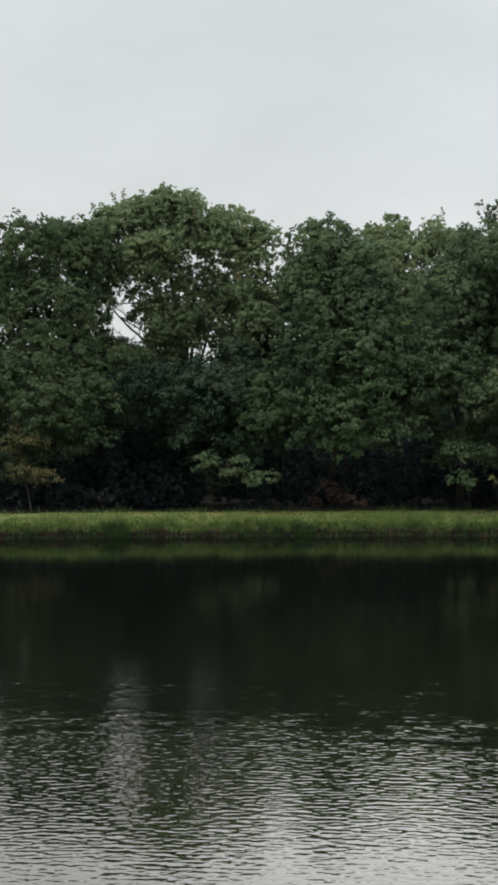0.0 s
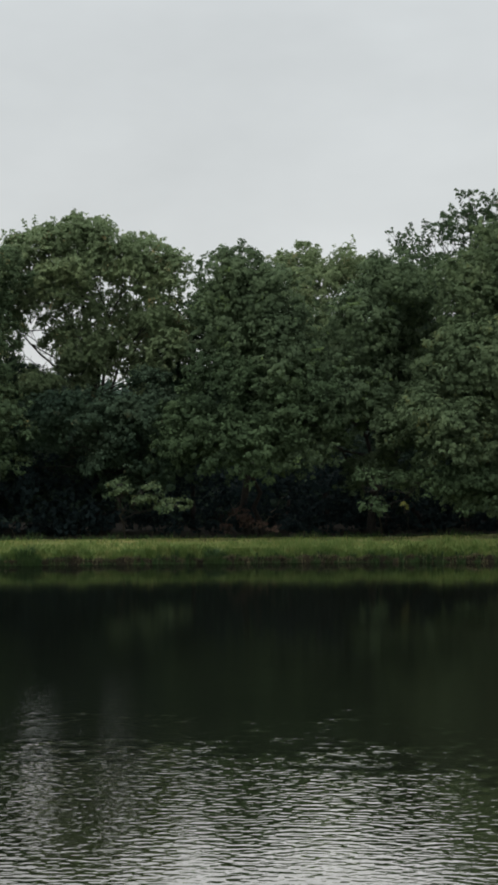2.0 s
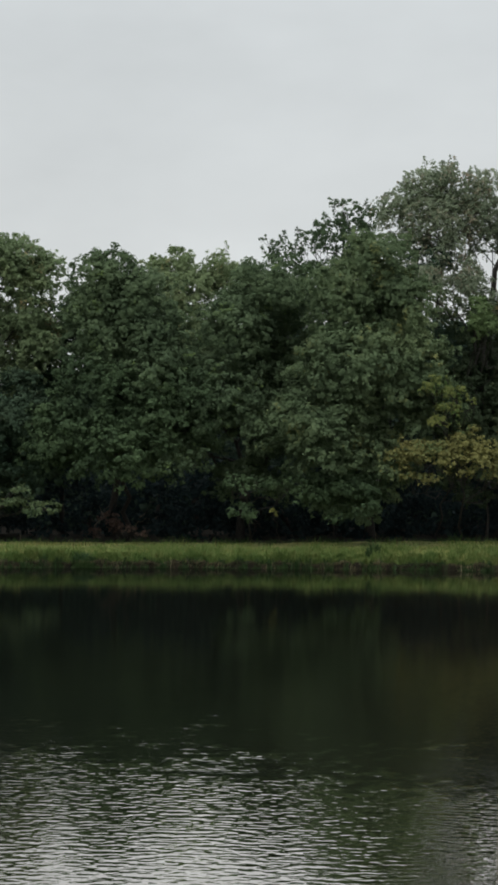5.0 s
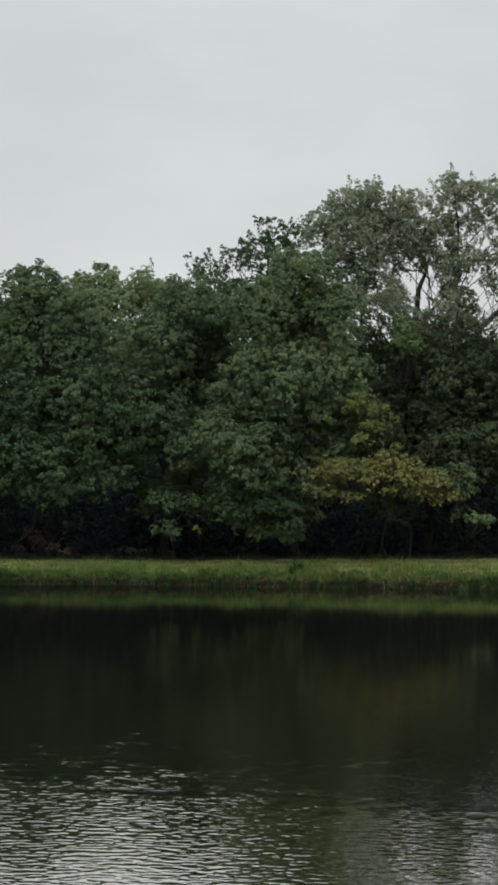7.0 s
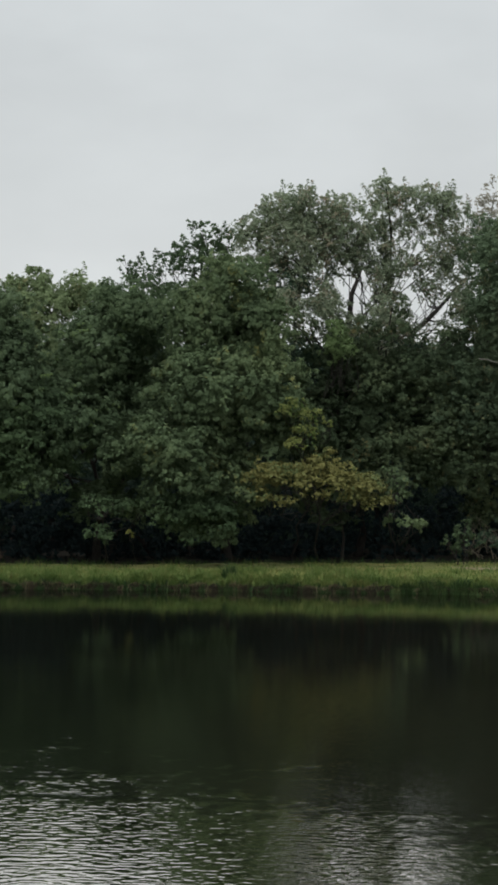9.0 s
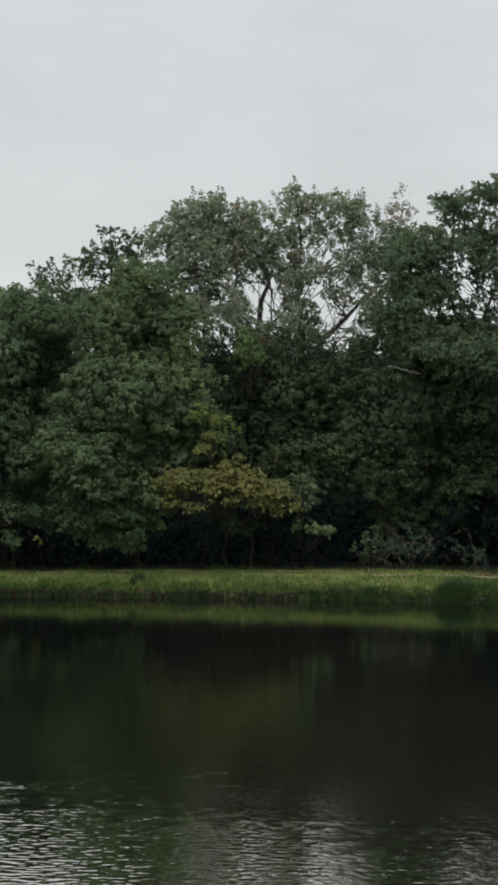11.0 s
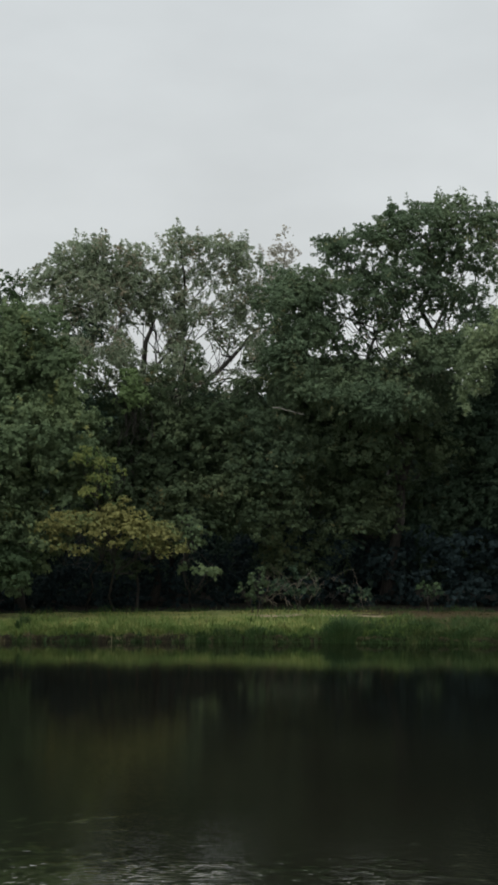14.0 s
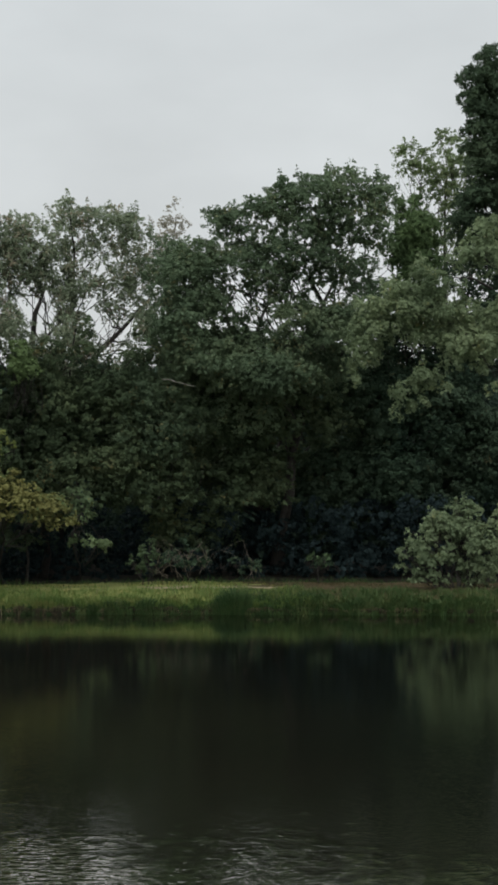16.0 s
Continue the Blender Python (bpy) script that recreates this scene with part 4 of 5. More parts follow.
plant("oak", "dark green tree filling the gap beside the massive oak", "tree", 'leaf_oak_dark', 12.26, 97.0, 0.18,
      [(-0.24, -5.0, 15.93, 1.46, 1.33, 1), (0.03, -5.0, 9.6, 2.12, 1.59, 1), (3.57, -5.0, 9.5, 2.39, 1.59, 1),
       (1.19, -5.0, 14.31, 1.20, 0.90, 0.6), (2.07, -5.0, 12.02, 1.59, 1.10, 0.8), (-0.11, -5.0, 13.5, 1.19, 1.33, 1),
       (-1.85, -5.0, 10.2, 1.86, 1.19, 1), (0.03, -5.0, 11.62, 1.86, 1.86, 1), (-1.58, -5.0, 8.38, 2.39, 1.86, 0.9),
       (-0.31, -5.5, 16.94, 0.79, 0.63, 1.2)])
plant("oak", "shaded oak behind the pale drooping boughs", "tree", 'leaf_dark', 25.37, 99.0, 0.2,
      [(-2.96, -5.0, 13.07, 1.36, 2.17, 1), (-4.68, -5.0, 10.53, 1.9, 1.63, 1), (-2.11, -5.0, 9.72, 1.9, 2.17, 1),
       (0.48, -5.0, 9.18, 2.44, 2.17, 1), (3.08, -5.0, 7.52, 2.44, 2.17, 1), (-1.84, -5.0, 6.37, 2.44, 1.9, 0.9),
       (-3.24, -3.61, 4.71, 2.2, 1.65, 0.8), (1.23, -4.32, 5.27, 2.73, 1.64, 0.8), (0.33, -3.5, 13.27, 2.48, 2.2, 1),
       (3.28, -3.5, 13.32, 2.48, 2.2, 1), (3.3, -3.5, 16.78, 1.93, 1.65, 0.9), (-1.44, -3.5, 11.39, 1.65, 1.24, 1.3),
       (-2.61, -3.5, 10.24, 1.38, 1.1, 1.2), (1.49, -3.5, 11.43, 2.2, 1.24, 1.2), (-5.06, -3.52, 5.05, 1.93, 1.65, 1),
       (-4.56, -4.0, 6.86, 1.64, 1.37, 1)])
plant("sweetgum", "dark tree filling the space between two green crowns", "tree", 'leaf_blue', -3.46, 97.0, 0.15,
      [(-0.47, -5.0, 11.31, 1.59, 1.86, 1), (0.09, -5.0, 8.65, 2.12, 1.86, 1), (-1.78, -5.0, 9.16, 1.86, 1.59, 1),
       (0.13, -5.0, 5.99, 2.39, 1.59, 0.9), (-9.97, -4.0, 11.79, 1.61, 1.34, 1.1), (-4.1, -4.0, 9.53, 1.48, 1.34, 1.1),
       (-8.28, -4.0, 10.7, 1.61, 1.34, 1.1)])
plant("sweetgum", "dark tree in the second row behind the bank", "tree", 'leaf_dark', -15.74, 99.0, 0.15,
      [(0.69, -5.0, 10.23, 1.63, 1.9, 1), (0.82, -5.0, 7.48, 1.9, 1.9, 1), (-7.94, -5.0, 8.13, 1.63, 1.36, 1),
       (-9.95, -5.0, 8.15, 2.44, 2.44, 0.9), (-1.98, -5.0, 5.85, 2.98, 1.9, 0.9)])
plant("pine", "young green pine with soft needle tufts", "tree", 'leaf_pine_light', 25.23, 97.5, 0.1,
      [(-1.38, -5.0, 19.46, 0.8, 0.64, 1.3), (-0.88, -5.0, 18.22, 1.28, 0.93, 1.2), (-1.88, -5.0, 17.36, 1.01, 0.8, 1.2),
       (-0.89, -5.0, 16.55, 1.33, 0.8, 1), (-1.18, -5.0, 14.6, 1.6, 1.6, 0.8),
       (-1.03, -5.0, 16.97, 1.28, 0.69, 1.2), (-1.45, -5.0, 17.79, 1.07, 0.59, 1.1)])
plant("pine", "tall dark pine towering over the other trees", "tree", 'leaf_pine', 30.86, 99.0, 0.26,
      [(-2.38, -5.0, 27.20, 0.76, 0.65, 1.24), (-2.92, -5.0, 26.26, 1.03, 0.61, 1.24), (-3.28, -5.0, 25.28, 0.81, 0.48, 1.24),
       (-1.74, -5.0, 25.59, 1.41, 0.91, 1.24), (-2.64, -5.0, 23.70, 1.14, 0.28, 1.24), (-1.26, -5.0, 23.74, 1.36, 0.33, 1.24),
       (-2.36, -5.0, 21.93, 1.52, 0.70, 1.12), (-0.98, -5.0, 20.89, 1.95, 1.09, 1.12), (-2.90, -5.0, 20.26, 1.22, 0.78, 1.05),
       (-2.18, -5.0, 18.00, 1.90, 0.86, 0.93), (-0.34, -5.0, 26.94, 1.22, 1.09, 1.12), (-2.58, -5.0, 24.56, 1.08, 0.48, 1.12),
       (-1.41, -5.0, 22.82, 1.49, 0.65, 1.12), (-2.88, -5.0, 22.77, 0.98, 0.39, 0.99),
       (-2.90, -5.0, 20.26, 1.22, 0.60, 1.1), (-3.64, -5.0, 18.88, 1.25, 0.49, 1.1), (-2.38, -5.0, 19.00, 0.92, 0.54, 1.1)],
      pad=0.5, per_area=2.6, leaves=60, fill=True, jitter=0.8)
plant("elm", "light airy tree with small leaves behind the pine", "tree", 'leaf_pale', 28.89, 107.0, 0.2,
      [(-2.65, -5.0, 23.59, 0.94, 0.82, 0.7), (-1.4, -5.0, 23.17, 1.47, 1.06, 0.75), (-0.28, -5.0, 24.38, 0.94, 0.94, 0.7),
       (0.5, -5.0, 22.92, 1.18, 1.06, 0.7), (-0.46, -5.0, 21.66, 1.77, 1.18, 0.7), (-0.16, -5.0, 19.2, 2.06, 1.77, 0.8)],
      pad=0.3, per_area=3.8, leaves=20, jitter=0.9, fill=True, wisps=7.0)
plant("white_oak", "pale grey-green oak with heavy drooping boughs over the bank", "tree", 'leaf_white', 28.61, 86.6, 0.2,
      [(-3.11, -2.6, 17.14, 0.68, 0.63, 0.90), (-4.30, -2.6, 15.89, 0.78, 0.53, 0.90), (-3.33, -2.6, 16.17, 0.68, 0.53, 1.00),
       (-5.99, -2.6, 14.96, 0.68, 0.48, 0.90), (-7.03, -2.6, 14.06, 0.80, 0.48, 0.90), (-8.06, -2.6, 13.53, 0.80, 0.44, 0.90),
       (-9.09, -2.6, 13.01, 0.58, 0.48, 0.90), (-9.55, -2.6, 12.00, 0.44, 0.63, 0.90), (-9.73, -2.6, 10.87, 0.39, 0.58, 0.90),
       (-9.35, -2.6, 10.20, 0.29, 0.29, 0.90), (-7.81, -2.6, 12.58, 0.92, 0.48, 0.90), (-6.26, -2.6, 13.44, 1.02, 0.68, 1.00),
       (-4.96, -2.6, 14.05, 0.58, 0.53, 0.90), (-6.52, -2.6, 12.05, 0.80, 0.48, 0.90), (-8.58, -2.6, 11.52, 0.53, 0.68, 0.90),
       (-5.49, -2.6, 12.07, 0.63, 0.53, 0.90), (-4.32, -2.6, 12.22, 0.87, 0.53, 1.00), (-3.09, -2.6, 12.11, 0.68, 0.68, 0.90),
       (-4.97, -2.6, 11.07, 0.68, 0.48, 0.90), (-3.67, -2.6, 11.09, 0.68, 0.53, 0.90), (-5.62, -2.6, 10.26, 0.48, 0.44, 0.90),
       (-6.66, -2.6, 9.99, 0.48, 0.36, 0.90), (-7.18, -2.6, 9.23, 0.63, 0.41, 0.90), (-6.48, -2.6, 9.14, 0.44, 0.32, 0.90),
       (-3.10, -2.6, 9.84, 0.48, 0.32, 0.90), (-4.18, -2.6, 13.23, 0.78, 0.53, 0.90), (-2.87, -2.6, 13.26, 0.68, 0.63, 0.90),
       (-6.33, -1.4, 13.20, 2.09, 1.35, 0.60), (-3.71, -1.4, 12.22, 1.47, 1.47, 0.60), (-2.75, -1.4, 16.10, 0.98, 1.23, 0.60),
       (-8.42, -1.4, 12.14, 0.98, 1.23, 0.60), (-8.80, -3.0, 13.34, 0.82, 0.53, 0.94), (-7.51, -3.0, 14.12, 0.82, 0.53, 0.94),
       (-6.48, -3.0, 15.02, 0.72, 0.48, 0.94), (-5.84, -3.0, 14.41, 0.82, 0.58, 0.94), (-7.01, -3.0, 13.26, 1.06, 0.58, 0.94),
       (-8.67, -3.0, 12.35, 0.72, 0.58, 0.94), (-9.18, -3.0, 11.34, 0.63, 0.63, 0.94), (-3.89, -3.0, 16.73, 0.63, 0.48, 0.94),
       (-4.54, -3.0, 15.57, 0.87, 0.53, 0.94), (-3.50, -3.0, 15.72, 0.72, 0.58, 0.94), (-5.33, -3.0, 13.04, 0.96, 0.58, 0.94),
       (-3.92, -3.0, 11.81, 1.06, 0.63, 0.94), (-5.08, -3.0, 11.79, 0.87, 0.63, 0.94), (-7.28, -3.0, 9.75, 0.68, 0.48, 0.94),
       (-6.50, -3.0, 10.39, 0.72, 0.43, 0.94), (-7.66, -3.0, 8.75, 0.34, 0.48, 0.90), (-5.35, -3.0, 9.78, 0.43, 0.29, 0.80)],
      pad=0.44, per_area=4.2, leaves=60, jitter=0.5, wisps=2.0, boughs=[(-2.29, 14.69, -3.20, 15.14, -4.14, 15.17, 0.07)])
plant("shrub", "pale-leaved bushy shrub at the water's edge", "shrub", 'leaf_white', 23.08, 81.3, 0.05,
      [(0.52, 0.0, 4.31, 0.66, 0.40, 1.1), (-0.49, 0.0, 3.87, 0.75, 0.47, 1.1), (-1.11, 0.0, 3.48, 0.54, 0.40, 1.1),
       (0.26, 0.0, 3.39, 0.84, 0.49, 1.1), (-1.81, 0.0, 2.90, 0.38, 0.23, 1.1), (-2.53, 0.0, 2.66, 0.26, 0.16, 1.1),
       (-1.49, 0.0, 2.42, 0.63, 0.30, 1.1), (-2.46, 0.0, 2.01, 0.21, 0.16, 1.1), (-0.50, 0.0, 2.42, 0.63, 0.38, 1),
       (0.81, 0.0, 2.90, 0.75, 0.40, 1.1), (1.56, 0.0, 2.76, 0.52, 0.52, 1.1), (0.63, 0.0, 1.84, 0.63, 0.28, 1.1),
       (1.30, 0.0, 1.69, 0.42, 0.23, 1.1), (-1.25, 0.0, 1.60, 0.52, 0.19, 1), (-1.75, 0.0, 1.41, 0.28, 0.16, 1),
       (-0.85, 0.0, 1.17, 0.38, 0.16, 1), (0.75, 0.0, 1.21, 0.42, 0.16, 1), (1.77, 0.0, 3.78, 0.52, 0.61, 1),
       (0.25, 0.4, 3.05, 1.41, 1.18, 0.5), (1.38, 0.4, 2.07, 0.94, 0.94, 0.5),
       (-1.72, -0.1, 3.05, 0.61, 0.35, 1), (-2.31, -0.1, 2.50, 0.35, 0.21, 1), (-1.57, -0.1, 2.01, 0.61, 0.33, 1),
       (-0.89, -0.1, 4.01, 0.56, 0.33, 1), (0.04, -0.1, 4.50, 0.56, 0.30, 1)],
      pad=0.4, per_area=4.6, leaves=56, jitter=0.5, wisps=3.0)
plant("shrub", "low dull green bush before the dark woods", "shrub", 'leaf_blue', 10.55, 87.5, 0.04,
      [(-0.13, 0.0, 2.42, 0.60, 0.66, 0.6), (0.31, 0.0, 2.04, 0.70, 0.45, 0.6), (-0.51, 0.0, 1.91, 0.5, 0.35, 0.6)],
      pad=0.3, per_area=3.0, leaves=40, jitter=0.9, wisps=5.0)
plant("shrub", "straggly brush of dead brown twigs and thin leaves", "shrub", 'leaf_dark', 12.03, 88.0, 0.04,
      [(-0.26, 0.0, 2.41, 1.02, 0.81, 0.28), (0.65, 0.0, 2.02, 1.02, 0.61, 0.3), (2.59, 0.0, 1.89, 1.02, 0.51, 0.3),
       (6.66, 0.0, 2.01, 0.71, 0.56, 0.35)],
      pad=0.4, per_area=2.6, leaves=45, jitter=0.9, dead=30, wisps=4.0)
plant("shrub", "reddish brown bush under the dark trees", "shrub", 'leaf_rust', -11.93, 91.2, 0.04,
      [(-0.40, 0.0, 1.85, 0.58, 0.58, 0.8), (0.13, 0.0, 1.51, 0.58, 0.42, 0.8), (-0.94, 0.0, 1.37, 0.42, 0.32, 0.7)],
      pad=0.4, per_area=2.6, leaves=45, jitter=0.9, dead=5)
plant("shrub", "low heap of pale pinkish dying leaves", "shrub", 'leaf_wither', -10.92, 90.6, 0.03,
      [(-0.14, 0.0, 1.37, 0.42, 0.21, 0.9), (0.26, 0.0, 1.21, 0.31, 0.16, 0.9), (-0.51, 0.0, 1.52, 0.26, 0.18, 0.8)],
      pad=0.3, per_area=3.5, leaves=40, jitter=0.9)
plant("sapling", "thin grey-green sprig rising before the dark woods", "tree", 'leaf_gum', 18.22, 87.0, 0.02,
      [(-0.13, 0.0, 2.43, 0.23, 0.30, 1), (0.16, 0.0, 2.12, 0.25, 0.23, 1), (-0.44, 0.0, 2.27, 0.18, 0.18, 1),
       (0.34, 0.0, 2.43, 0.15, 0.15, 1)],
      pad=0.28, per_area=4.0, leaves=30)
plant("sapling", "small sapling with one bright yellow-green leaf spray", "tree", 'leaf_yellow', -4.23, 92.05, 0.025,
      [(-0.14, -6.05, 2.34, 0.17, 0.15, 1.0)],
      pad=0.2, per_area=14, leaves=26)
plant("sapling", "low sapling with bronze-tinged leaves in flat layers", "tree", 'leaf_bronze', -25.22, 86.18, 0.04,
      [(-0.10, -0.3, 4.21, 1.14, 0.20, 1.3), (-0.77, -0.3, 3.70, 0.74, 0.17, 1.1), (-0.23, -0.3, 2.82, 1.04, 0.22, 1.3),
       (1.01, -0.3, 2.67, 0.59, 0.17, 1.1), (0.85, -0.3, 2.26, 0.64, 0.17, 1.2), (-0.95, -0.3, 4.75, 0.50, 0.17, 0.9)])
plant("sapling", "low leafy maple sapling in the shade", "tree", 'leaf_mid', -17.42, 89.51, 0.05,
      [(0.41, -3.1, 2.96, 0.65, 0.25, 1.2), (0.16, -3.1, 3.42, 0.60, 0.17, 1), (1.60, -3.1, 2.65, 0.80, 0.20, 1.1),
       (2.99, -3.1, 2.45, 0.80, 0.22, 1), (1.96, -3.1, 3.24, 0.55, 0.17, 0.9)])
plant("sapling", "leafy sapling with drooping sprays by the dark woods", "tree", 'leaf_gum', -5.55, 91.94, 0.05,
      [(-0.17, -5.44, 3.58, 0.85, 0.35, 1), (0.94, -5.24, 3.58, 0.85, 0.35, 1), (0.08, -5.44, 2.33, 0.75, 0.35, 0.9),
       (2.81, -5.14, 3.58, 1.25, 0.75, 1), (4.55, -5.14, 3.34, 1.5, 1.0, 1)])


# ---- woods behind ----


def back_woods():
    rng = np.random.default_rng(77)
    for k, x in enumerate(np.arange(-42, 43, 4.4)):
        x += rng.uniform(-1, 1)
        y, h = rng.uniform(97.5, 107), rng.uniform(7.2, 8.8) + (4.6 if x > 17 else 5.0 if -14 < x < -3 else 2.4 if x > -15 else 0.0)
        lobes = [(rng.uniform(-2, 2), rng.uniform(-1, 1), z, rng.uniform(1.8, 2.8), rng.uniform(1.1, 1.6), 0.75)
                 for z in (h - 1.3, h - 2.4, h - 3.7, h - 5.2, h - 6.8) if z > 1.5]
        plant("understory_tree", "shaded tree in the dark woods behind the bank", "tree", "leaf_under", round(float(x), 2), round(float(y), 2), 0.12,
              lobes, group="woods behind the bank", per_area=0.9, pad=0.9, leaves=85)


def thicket(name, label, x0, x1, y0, y1, z0, z1, count, leaf, seed, pad=0.55, leaves=40, size=0.2, bowed=False):
    rng = np.random.default_rng(seed)
    x, y = rng.uniform(x0, x1, count), rng.uniform(y0, y1, count)
    if bowed:
        y = y + shore(x) - 83.0
    z = ground_z(x, y) + rng.uniform(z0, z1, count) ** 1.0
    u = rng.normal(0, 0.5, (count, 3)) + [0, -0.45, 0.6]
    u /= np.linalg.norm(u, axis=1, keepdims=True)
    r = pad * rng.uniform(0.6, 1.4, count)
    v = leaf_quads(rng, np.stack([x, y, z], 1), u, r, np.full(count, leaves), size, size * 0.8)
    tagged(part(name, leaf_mesh(name, v), LEAVES[leaf]), label, "undergrowth", kind="stuff")


back_woods()
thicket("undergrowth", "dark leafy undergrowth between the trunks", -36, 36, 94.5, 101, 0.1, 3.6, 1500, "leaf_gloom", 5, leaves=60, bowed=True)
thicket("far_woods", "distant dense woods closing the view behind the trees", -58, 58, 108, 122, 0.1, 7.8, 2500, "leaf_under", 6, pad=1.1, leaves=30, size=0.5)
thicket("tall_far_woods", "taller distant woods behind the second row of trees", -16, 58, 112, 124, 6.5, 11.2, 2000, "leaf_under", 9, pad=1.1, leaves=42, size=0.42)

# Leaf backing added to close low sky gaps behind the woods.
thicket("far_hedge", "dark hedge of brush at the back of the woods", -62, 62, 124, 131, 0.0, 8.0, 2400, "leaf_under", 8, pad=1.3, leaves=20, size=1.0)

# ---- grass of the far bank ----


def blades(name, label, mat, n, seed, o0, o1, h0, h1, width, x0=-34.0, x1=34.0, lean=0.25, gaps=0.0, power=1.0, hang=0.0):
    """Blades rooted between o0 and o1 metres behind the waterline; hang lets them droop over the edge."""
    rng = np.random.default_rng(seed)
    x = rng.uniform(x0, x1, n)
    o = o0 + (o1 - o0) * rng.uniform(0, 1, n) ** power
    if gaps:
        wave = np.sin(1.9 * x + 1.3 * np.sin(0.7 * x)) + 0.6 * np.sin(5.3 * x + 2)
        keep = rng.uniform(-1.6, 1.6, n) < wave + (1.6 - gaps * 3.2)
        x, o = x[keep], o[keep]
        n = len(x)
    y = shore(x) + o
    z = ground_z(x, y)
    cell = rng.uniform(0.6, 1.3, 4096)
    lump = cell[(np.floor((x + 40) * 5.7 + 1.9 * y + 0.8 * np.sin(2.3 * x)).astype(int) * 7 + np.floor(3.1 * y).astype(int)) % 4096]
    lump = lump * (0.9 + 0.22 * np.sin(1.3 * x + 2.1 * np.sin(0.37 * x)) + 0.14 * np.sin(4.1 * x + 1.5 * np.sin(1.1 * x)))
    h = (h0 + (h1 - h0) * rng.uniform(0, 1, n) ** 1.5) * lump * (1.0 - 0.45 * (o - o0) / max(o1 - o0, 1e-3) * (o1 < 3))
    th = rng.uniform(0, np.pi, n)
    side = np.stack([np.cos(th), np.sin(th), np.zeros(n)], 1) * (width * rng.uniform(0.6, 1.4, n))[:, None] * 0.5
    ld = rng.normal(0, lean, (n, 3)) * h[:, None]
    ld[:, 2] = 0
    b = np.stack([x, y, z - 0.03], 1)
    mid = b + ld * 0.3 + np.stack([0 * h, 0 * h, h * 0.6], 1)
    tip = b + ld + np.stack([0 * h, 0 * h, h], 1)
    if hang:
        reach = np.stack([0.25 * ld[:, 0], -rng.uniform(0.5, 1.0, n) * hang, 0 * h], 1)
        mid = b + reach * 0.6 + np.stack([0 * h, 0 * h, 0.06 + 0.1 * h], 1)
        tip = b + reach + np.stack([0 * h, 0 * h, -h], 1)
    v = np.stack([b - side, b + side, mid + side * 0.8, mid - side * 0.8, tip + side * 0.15, tip - side * 0.15], 1).reshape(-1, 3)
    k = np.arange(n)[:, None] * 6
    f = np.concatenate([k + [0, 1, 2, 3], k + [3, 2, 4, 5]])
    tagged(part(name, mesh_from(name, v, f), mat), label, "grass", kind="stuff")


def edge_tufts(name, label, mat, n, seed, x0, x1, o0, o1, h0, h1, per, spread):
    """Uneven tufts that fan out over the edge, each a bunch of bent blades; thick in some stretches and thin in others."""
    rng = np.random.default_rng(seed)
    x = rng.uniform(x0, x1, n)
    o = rng.uniform(o0, o1, n)
    swell = 0.5 + 0.28 * np.sin(0.9 * x + 1.7 * np.sin(0.31 * x)) + 0.22 * np.sin(2.7 * x + 2.0 * np.sin(0.8 * x + 1))
    tall = (h0 + (h1 - h0) * rng.uniform(0, 1, n) ** 1.4) * (0.6 + 0.75 * np.clip(swell, 0, 1))
    i = np.repeat(np.arange(n), per)
    k = len(i)
    a = rng.uniform(0, 2 * np.pi, k)
    h = tall[i] * rng.uniform(0.45, 1.0, k)
    bx = x[i] + rng.normal(0, spread, k)
    by = shore(bx) + o[i] + rng.normal(0, 0.05, k)
    b = np.stack([bx, by, np.maximum(ground_z(bx, by), -0.02) - 0.02], 1)
    bend = np.stack([np.cos(a), np.sin(a) - 0.35, 0 * a], 1) * (h * rng.uniform(0.1, 0.75, k))[:, None]
    th = rng.uniform(0, np.pi, k)
    side = np.stack([np.cos(th), np.sin(th), 0 * th], 1) * rng.uniform(0.008, 0.02, k)[:, None]
    rise = np.stack([0 * h, 0 * h, h], 1)
    mid, tip = b + bend * 0.35 + rise * 0.68, b + bend + rise * rng.uniform(0.6, 1.0, k)[:, None]
    v = np.stack([b - side, b + side, mid + side, mid - side, tip], 1)
    f = np.arange(k)[:, None] * 5
    v = v.reshape(-1, 3)
    tris = np.concatenate([f + [0, 1, 2], f + [0, 2, 3], f + [3, 2, 4]])
    tagged(part(name, mesh_from(name, v, tris), mat), label, "grass", kind="stuff")


blades("lawn_grass", "short mown grass along the top of the bank", LAWN, 24000, 21, 0.8, 8.7, 0.03, 0.09, 0.03, x1=16.0)
blades("shade_toned_lawn_grass", "short grass coloured darker for the shade under the overhanging oak", SHADE_GRASS, 18000, 28, 0.8, 8.7, 0.03, 0.10, 0.03, x0=14.0)
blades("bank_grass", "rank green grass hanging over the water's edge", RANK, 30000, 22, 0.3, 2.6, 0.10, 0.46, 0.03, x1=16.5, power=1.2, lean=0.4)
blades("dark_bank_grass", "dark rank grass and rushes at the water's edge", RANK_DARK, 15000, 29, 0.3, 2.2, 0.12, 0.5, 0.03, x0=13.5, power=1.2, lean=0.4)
edge_tufts("edge_grass", "uneven green tufts fanning over the water's edge", RANK, 2050, 61, -34, 16.5, 0.14, 0.7, 0.10, 0.46, 26, 0.10)
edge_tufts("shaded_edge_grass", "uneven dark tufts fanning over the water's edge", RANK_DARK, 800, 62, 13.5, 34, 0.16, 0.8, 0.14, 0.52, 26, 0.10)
edge_tufts("dark_edge_grass", "dark wet tufts hanging at the foot of the bank", CLUMP, 620, 63, -34, 34, -0.06, 0.08, 0.10, 0.42, 20, 0.07)
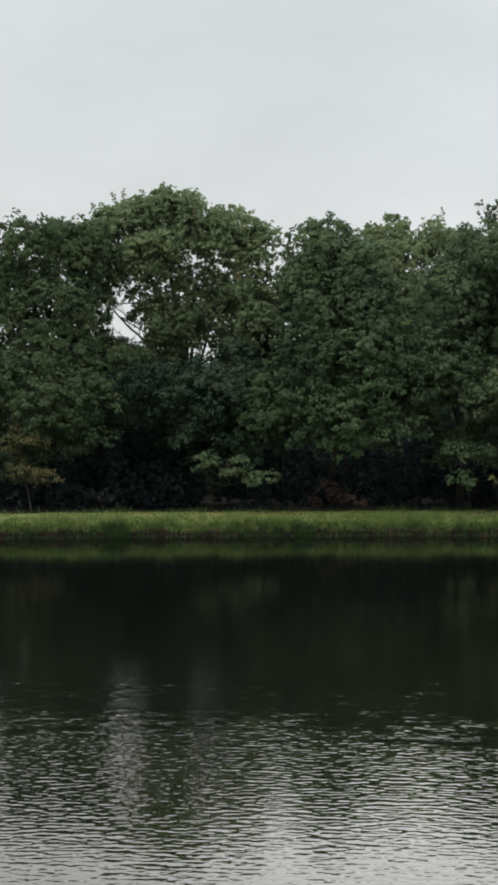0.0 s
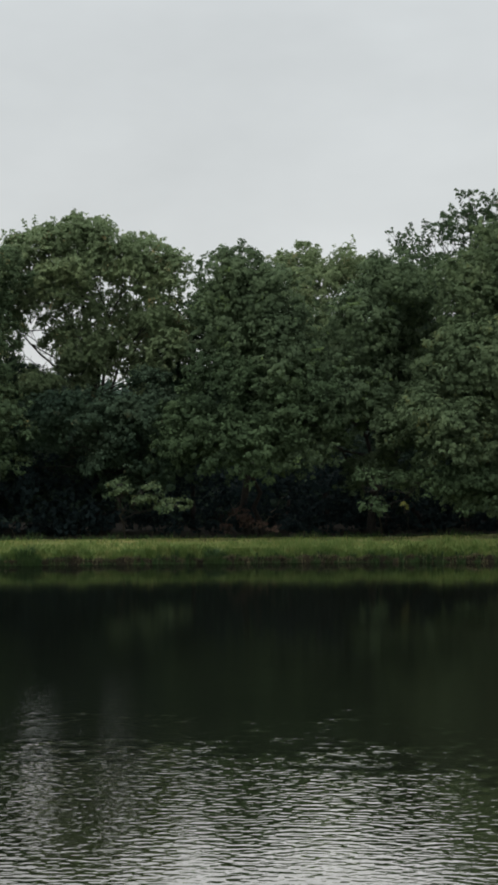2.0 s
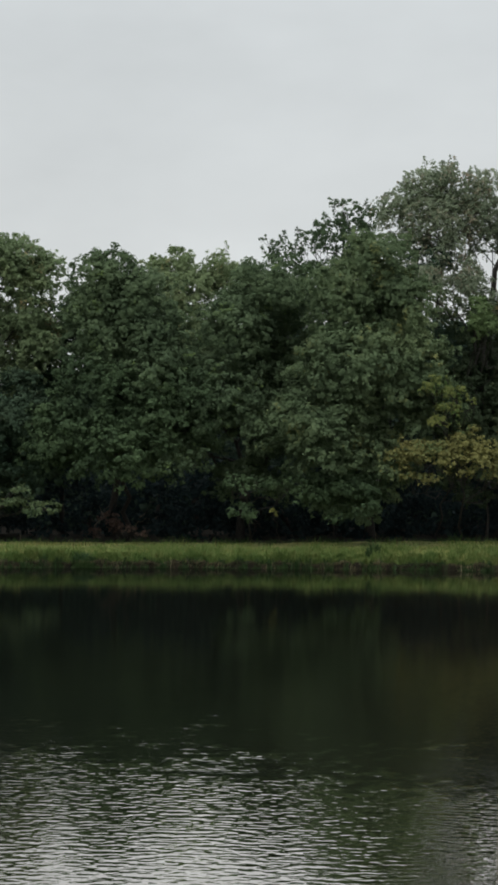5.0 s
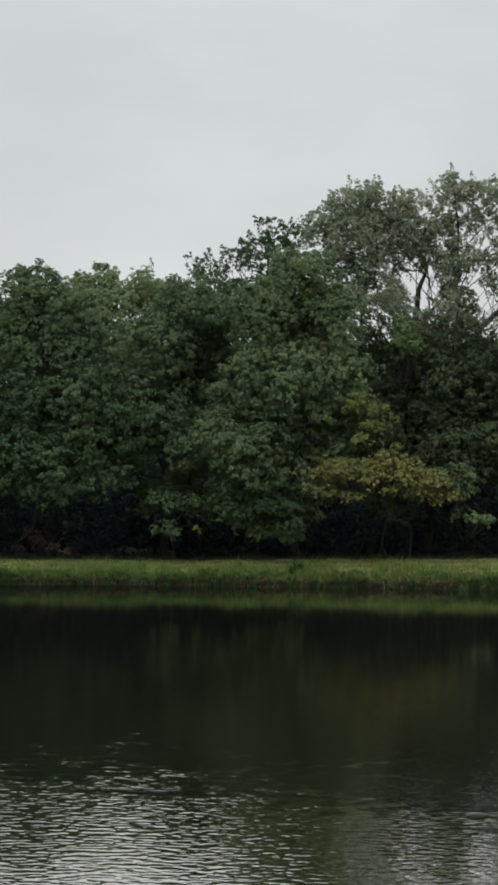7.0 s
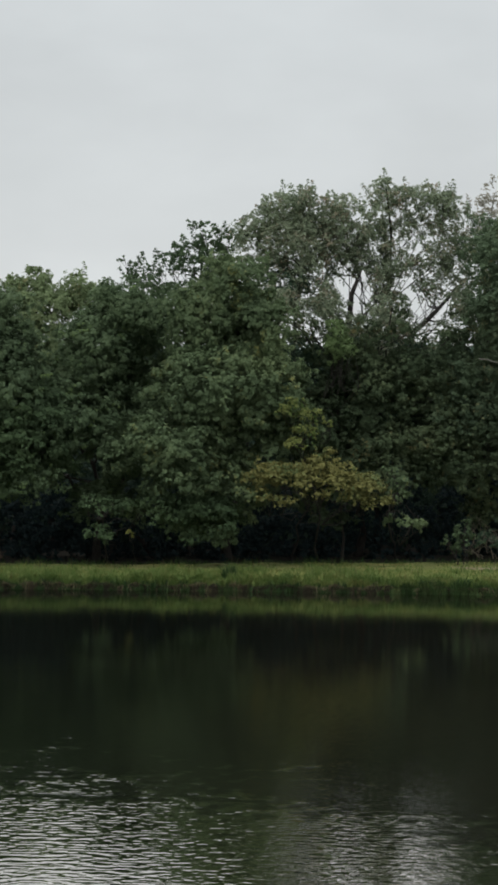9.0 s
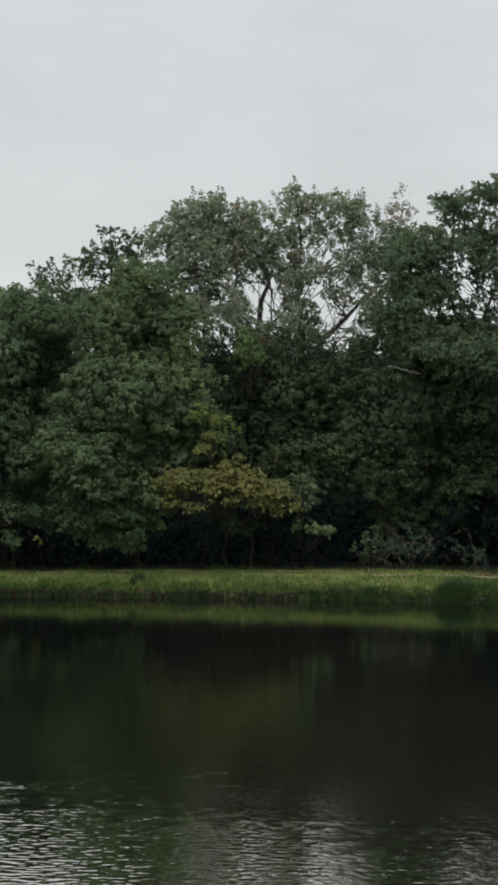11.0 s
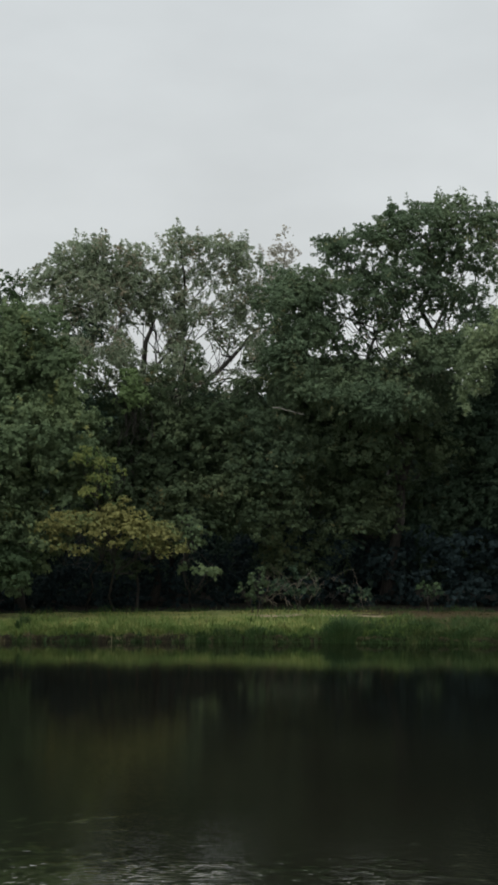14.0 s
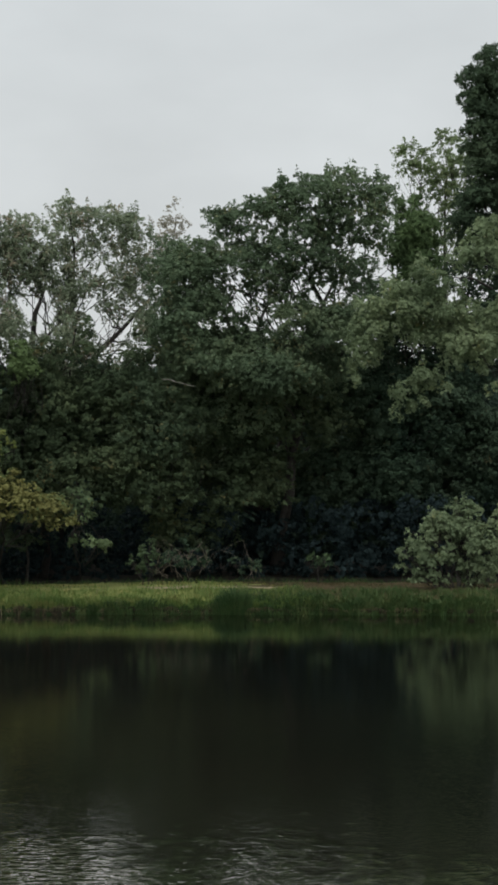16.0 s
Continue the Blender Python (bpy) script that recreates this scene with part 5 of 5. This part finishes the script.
edge_tufts("dark_foot_grass", "dark ragged tufts at the foot of the shaded bank", RANK_DARK, 480, 65, 7, 34, -0.08, 0.1, 0.1, 0.5, 20, 0.08)
blades("pale_stems", "thin pale dead stems standing along the waterline", PALE_STRAW, 750, 64, -0.1, 0.1, 0.14, 0.42, 0.022, lean=0.2)
blades("dead_stems", "brown dead stems along the waterline", STRAW, 6000, 23, -0.06, 0.08, 0.1, 0.34, 0.017, lean=0.12)
blades("overhanging_grass", "ragged dry grass drooping over the muddy edge", STRAW, 9000, 26, 0.04, 0.16, 0.0, 0.24, 0.022, lean=0.5, gaps=0.4, hang=0.16)
blades("lawn_tufts", "scattered longer tufts in the mown grass", RANK, 11000, 27, 1.2, 7.6, 0.06, 0.22, 0.03, gaps=0.3, x1=15.0)
blades("seed_heads", "thin pale seed stalks above the grass", STRAW, 900, 24, 0.8, 7.5, 0.2, 0.5, 0.025)
blades("wood_edge_weeds", "low weeds where the lawn meets the trees", CLUMP, 10000, 25, 8.0, 9.4, 0.06, 0.32, 0.035, gaps=0.3)


# ---- single things on the bank ----


def grass_clump(x, off, height, spread, count, seed, label):
    rng = np.random.default_rng(seed)
    y = float(shore(x)) + off
    root = tagged(new("grass_clump"), label, "grass clump", "clumps along the bank")
    root.location = (x, y, float(ground_z(x, y)))
    n = count
    a, r = rng.uniform(0, 2 * np.pi, n), spread * 0.45 * np.sqrt(rng.uniform(0, 1, n))
    b = np.stack([r * np.cos(a), 0.6 * r * np.sin(a), 0 * a], 1)
    b[:, 2] = np.maximum(ground_z(x + b[:, 0], y + b[:, 1]), -0.05) - float(ground_z(x, y)) - 0.03
    h = height * rng.uniform(0.45, 1.0, n) * (1.0 - 0.65 * (r / (spread * 0.45)) ** 2)
    out = np.stack([np.cos(a), np.sin(a), 0 * a], 1) * (h * rng.uniform(0.1, 0.7, n))[:, None]
    th = rng.uniform(0, np.pi, n)
    side = np.stack([np.cos(th), np.sin(th), 0 * th], 1) * 0.014
    up = np.stack([0 * h, 0 * h, h], 1)
    mid, tip = b + out * 0.35 + up * 0.65, b + out + up * 0.95
    v = np.stack([b - side, b + side, mid + side, mid - side, tip + side * 0.2, tip - side * 0.2], 1).reshape(-1, 3)
    k = np.arange(n)[:, None] * 6
    part("tuft", mesh_from("tuft", v, np.concatenate([k + [0, 1, 2, 3], k + [3, 2, 4, 5]])), CLUMP, root, kind="stuff")


grass_clump(-12.1, 0.05, 0.55, 1.1, 600, 31, "dark tuft of rushes overhanging the muddy water's edge")
grass_clump(-19.6, 0.1, 0.7, 1.2, 500, 32, "dark green tuft of rushes at the water's edge")
grass_clump(13.4, 0.2, 0.95, 1.9, 1200, 33, "tall dark green clump of rushes on the bank")
grass_clump(9.8, 0.15, 0.6, 1.1, 420, 34, "low dark clump of rushes at the waterline")
grass_clump(0.05, 0.7, 0.85, 0.6, 220, 35, "thin upright weeds standing in the bank grass")
grass_clump(8.4, 0.15, 0.5, 0.9, 320, 36, "dark green tuft of rushes at the water's edge")
grass_clump(18.2, 0.2, 0.55, 1.3, 420, 37, "rough dark rushes below the pale shrub")
grass_clump(21.5, 0.2, 0.5, 1.2, 420, 38, "rough dark rushes below the pale shrub")


def dirt_track():
    """A thin strip of worn sandy soil on the lawn."""
    xs = np.linspace(9.6, 16.4, 40)
    wob = 0.12 * np.sin(2.1 * xs) + 0.06 * np.sin(5.3 * xs)
    half = 0.28 * np.clip(np.minimum(xs - 9.6, 16.4 - xs) / 1.2, 0.02, 1)
    v = []
    for sgn in (-1, 1):
        y = shore(xs) + 2.8 + wob + sgn * half
        v.append(np.stack([xs, y, ground_z(xs, y) + 0.03], 1))
    n = len(xs)
    k = np.arange(n - 1)
    f = np.stack([k, k + 1, n + k + 1, n + k], 1)
    ob = part("dirt_track", mesh_from("dirt_track", np.concatenate(v), f), TRACK)
    tagged(ob, "worn strip of pale sandy soil in the grass", "track", kind="structure")


dirt_track()


def dead_limb(label, pts, r, twigs, seed):
    rng = np.random.default_rng(seed)
    root = tagged(new("dead_branch"), label, "branch", "dead branches")
    root.location = pts[0]
    p = [np.array(q) - np.array(pts[0]) for q in pts]
    stem = Tubes(6)
    line = np.concatenate([bent(rng, p[i], p[i + 1], 5, 0.03)[(1 if i else 0):] for i in range(len(p) - 1)])
    stem.add(line, np.linspace(r, r * 0.4, len(line)))
    part("stem", stem.mesh("stem"), DEAD, root)
    for _ in range(twigs):
        t = Tubes(4)
        a = line[rng.integers(2, len(line))]
        t.add(bent(rng, a, a + [rng.uniform(-0.5, 0.6), rng.uniform(-0.2, 0.2), rng.uniform(-0.9, 0.1)], 4, 0.08), np.linspace(r * 0.45, 0.006, 5))
        part("twig", t.mesh("twig"), DEAD, root)


def on_ground(x, y):
    return (x, y, float(ground_z(x, y)) - 0.05)


dead_limb("bleached dead branch arching out of the dark brush", [on_ground(15.3, 87.2), (15.1, 87.0, 2.1), (14.75, 87.0, 3.1), (13.4, 86.9, 2.55)], 0.009, 16, 51)
dead_limb("bare grey branch leaning in the brush", [on_ground(12.4, 87.1), (11.8, 87.0, 2.65), (10.95, 87.0, 3.3)], 0.009, 10, 52)


bare_limb(GREAT_OAK, [(11.35, 89.10, 10.50), (12.02, 88.35, 10.30), (12.62, 87.60, 10.08)], 0.03, PALE)


def wire():
    t = Tubes(5)
    s = np.linspace(0, 1, 14)
    t.add(np.stack([3.6 + 5.4 * s, 0 * s + 91.0, 7.25 - 0.25 * s * (1 - s)], 1), np.full(14, 0.012))
    tagged(part("wire", t.mesh("wire"), DEAD), "thin pale wire strung level between the trees", "wire")


wire()


def pale_stone():
    bm = bmesh.new()
    bmesh.ops.create_icosphere(bm, subdivisions=2, radius=0.13)
    for v in bm.verts:
        v.co *= 1.0 + 0.25 * noise.noise(v.co * 9)
        v.co.z *= 0.7
        v.co.x *= 1.4
    me = bpy.data.meshes.new("stone")
    bm.to_mesh(me)
    bm.free()
    ob = part("stone", me, soil_material("pale_stone", (0.42, 0.42, 0.40), (0.62, 0.62, 0.60), 8.0))
    x = 23.9
    y = float(shore(x)) + 0.05
    ob.location = (x, y, float(ground_z(x, y)) + 0.05)
    tagged(ob, "small pale stone at the dark waterline", "stone")


pale_stone()
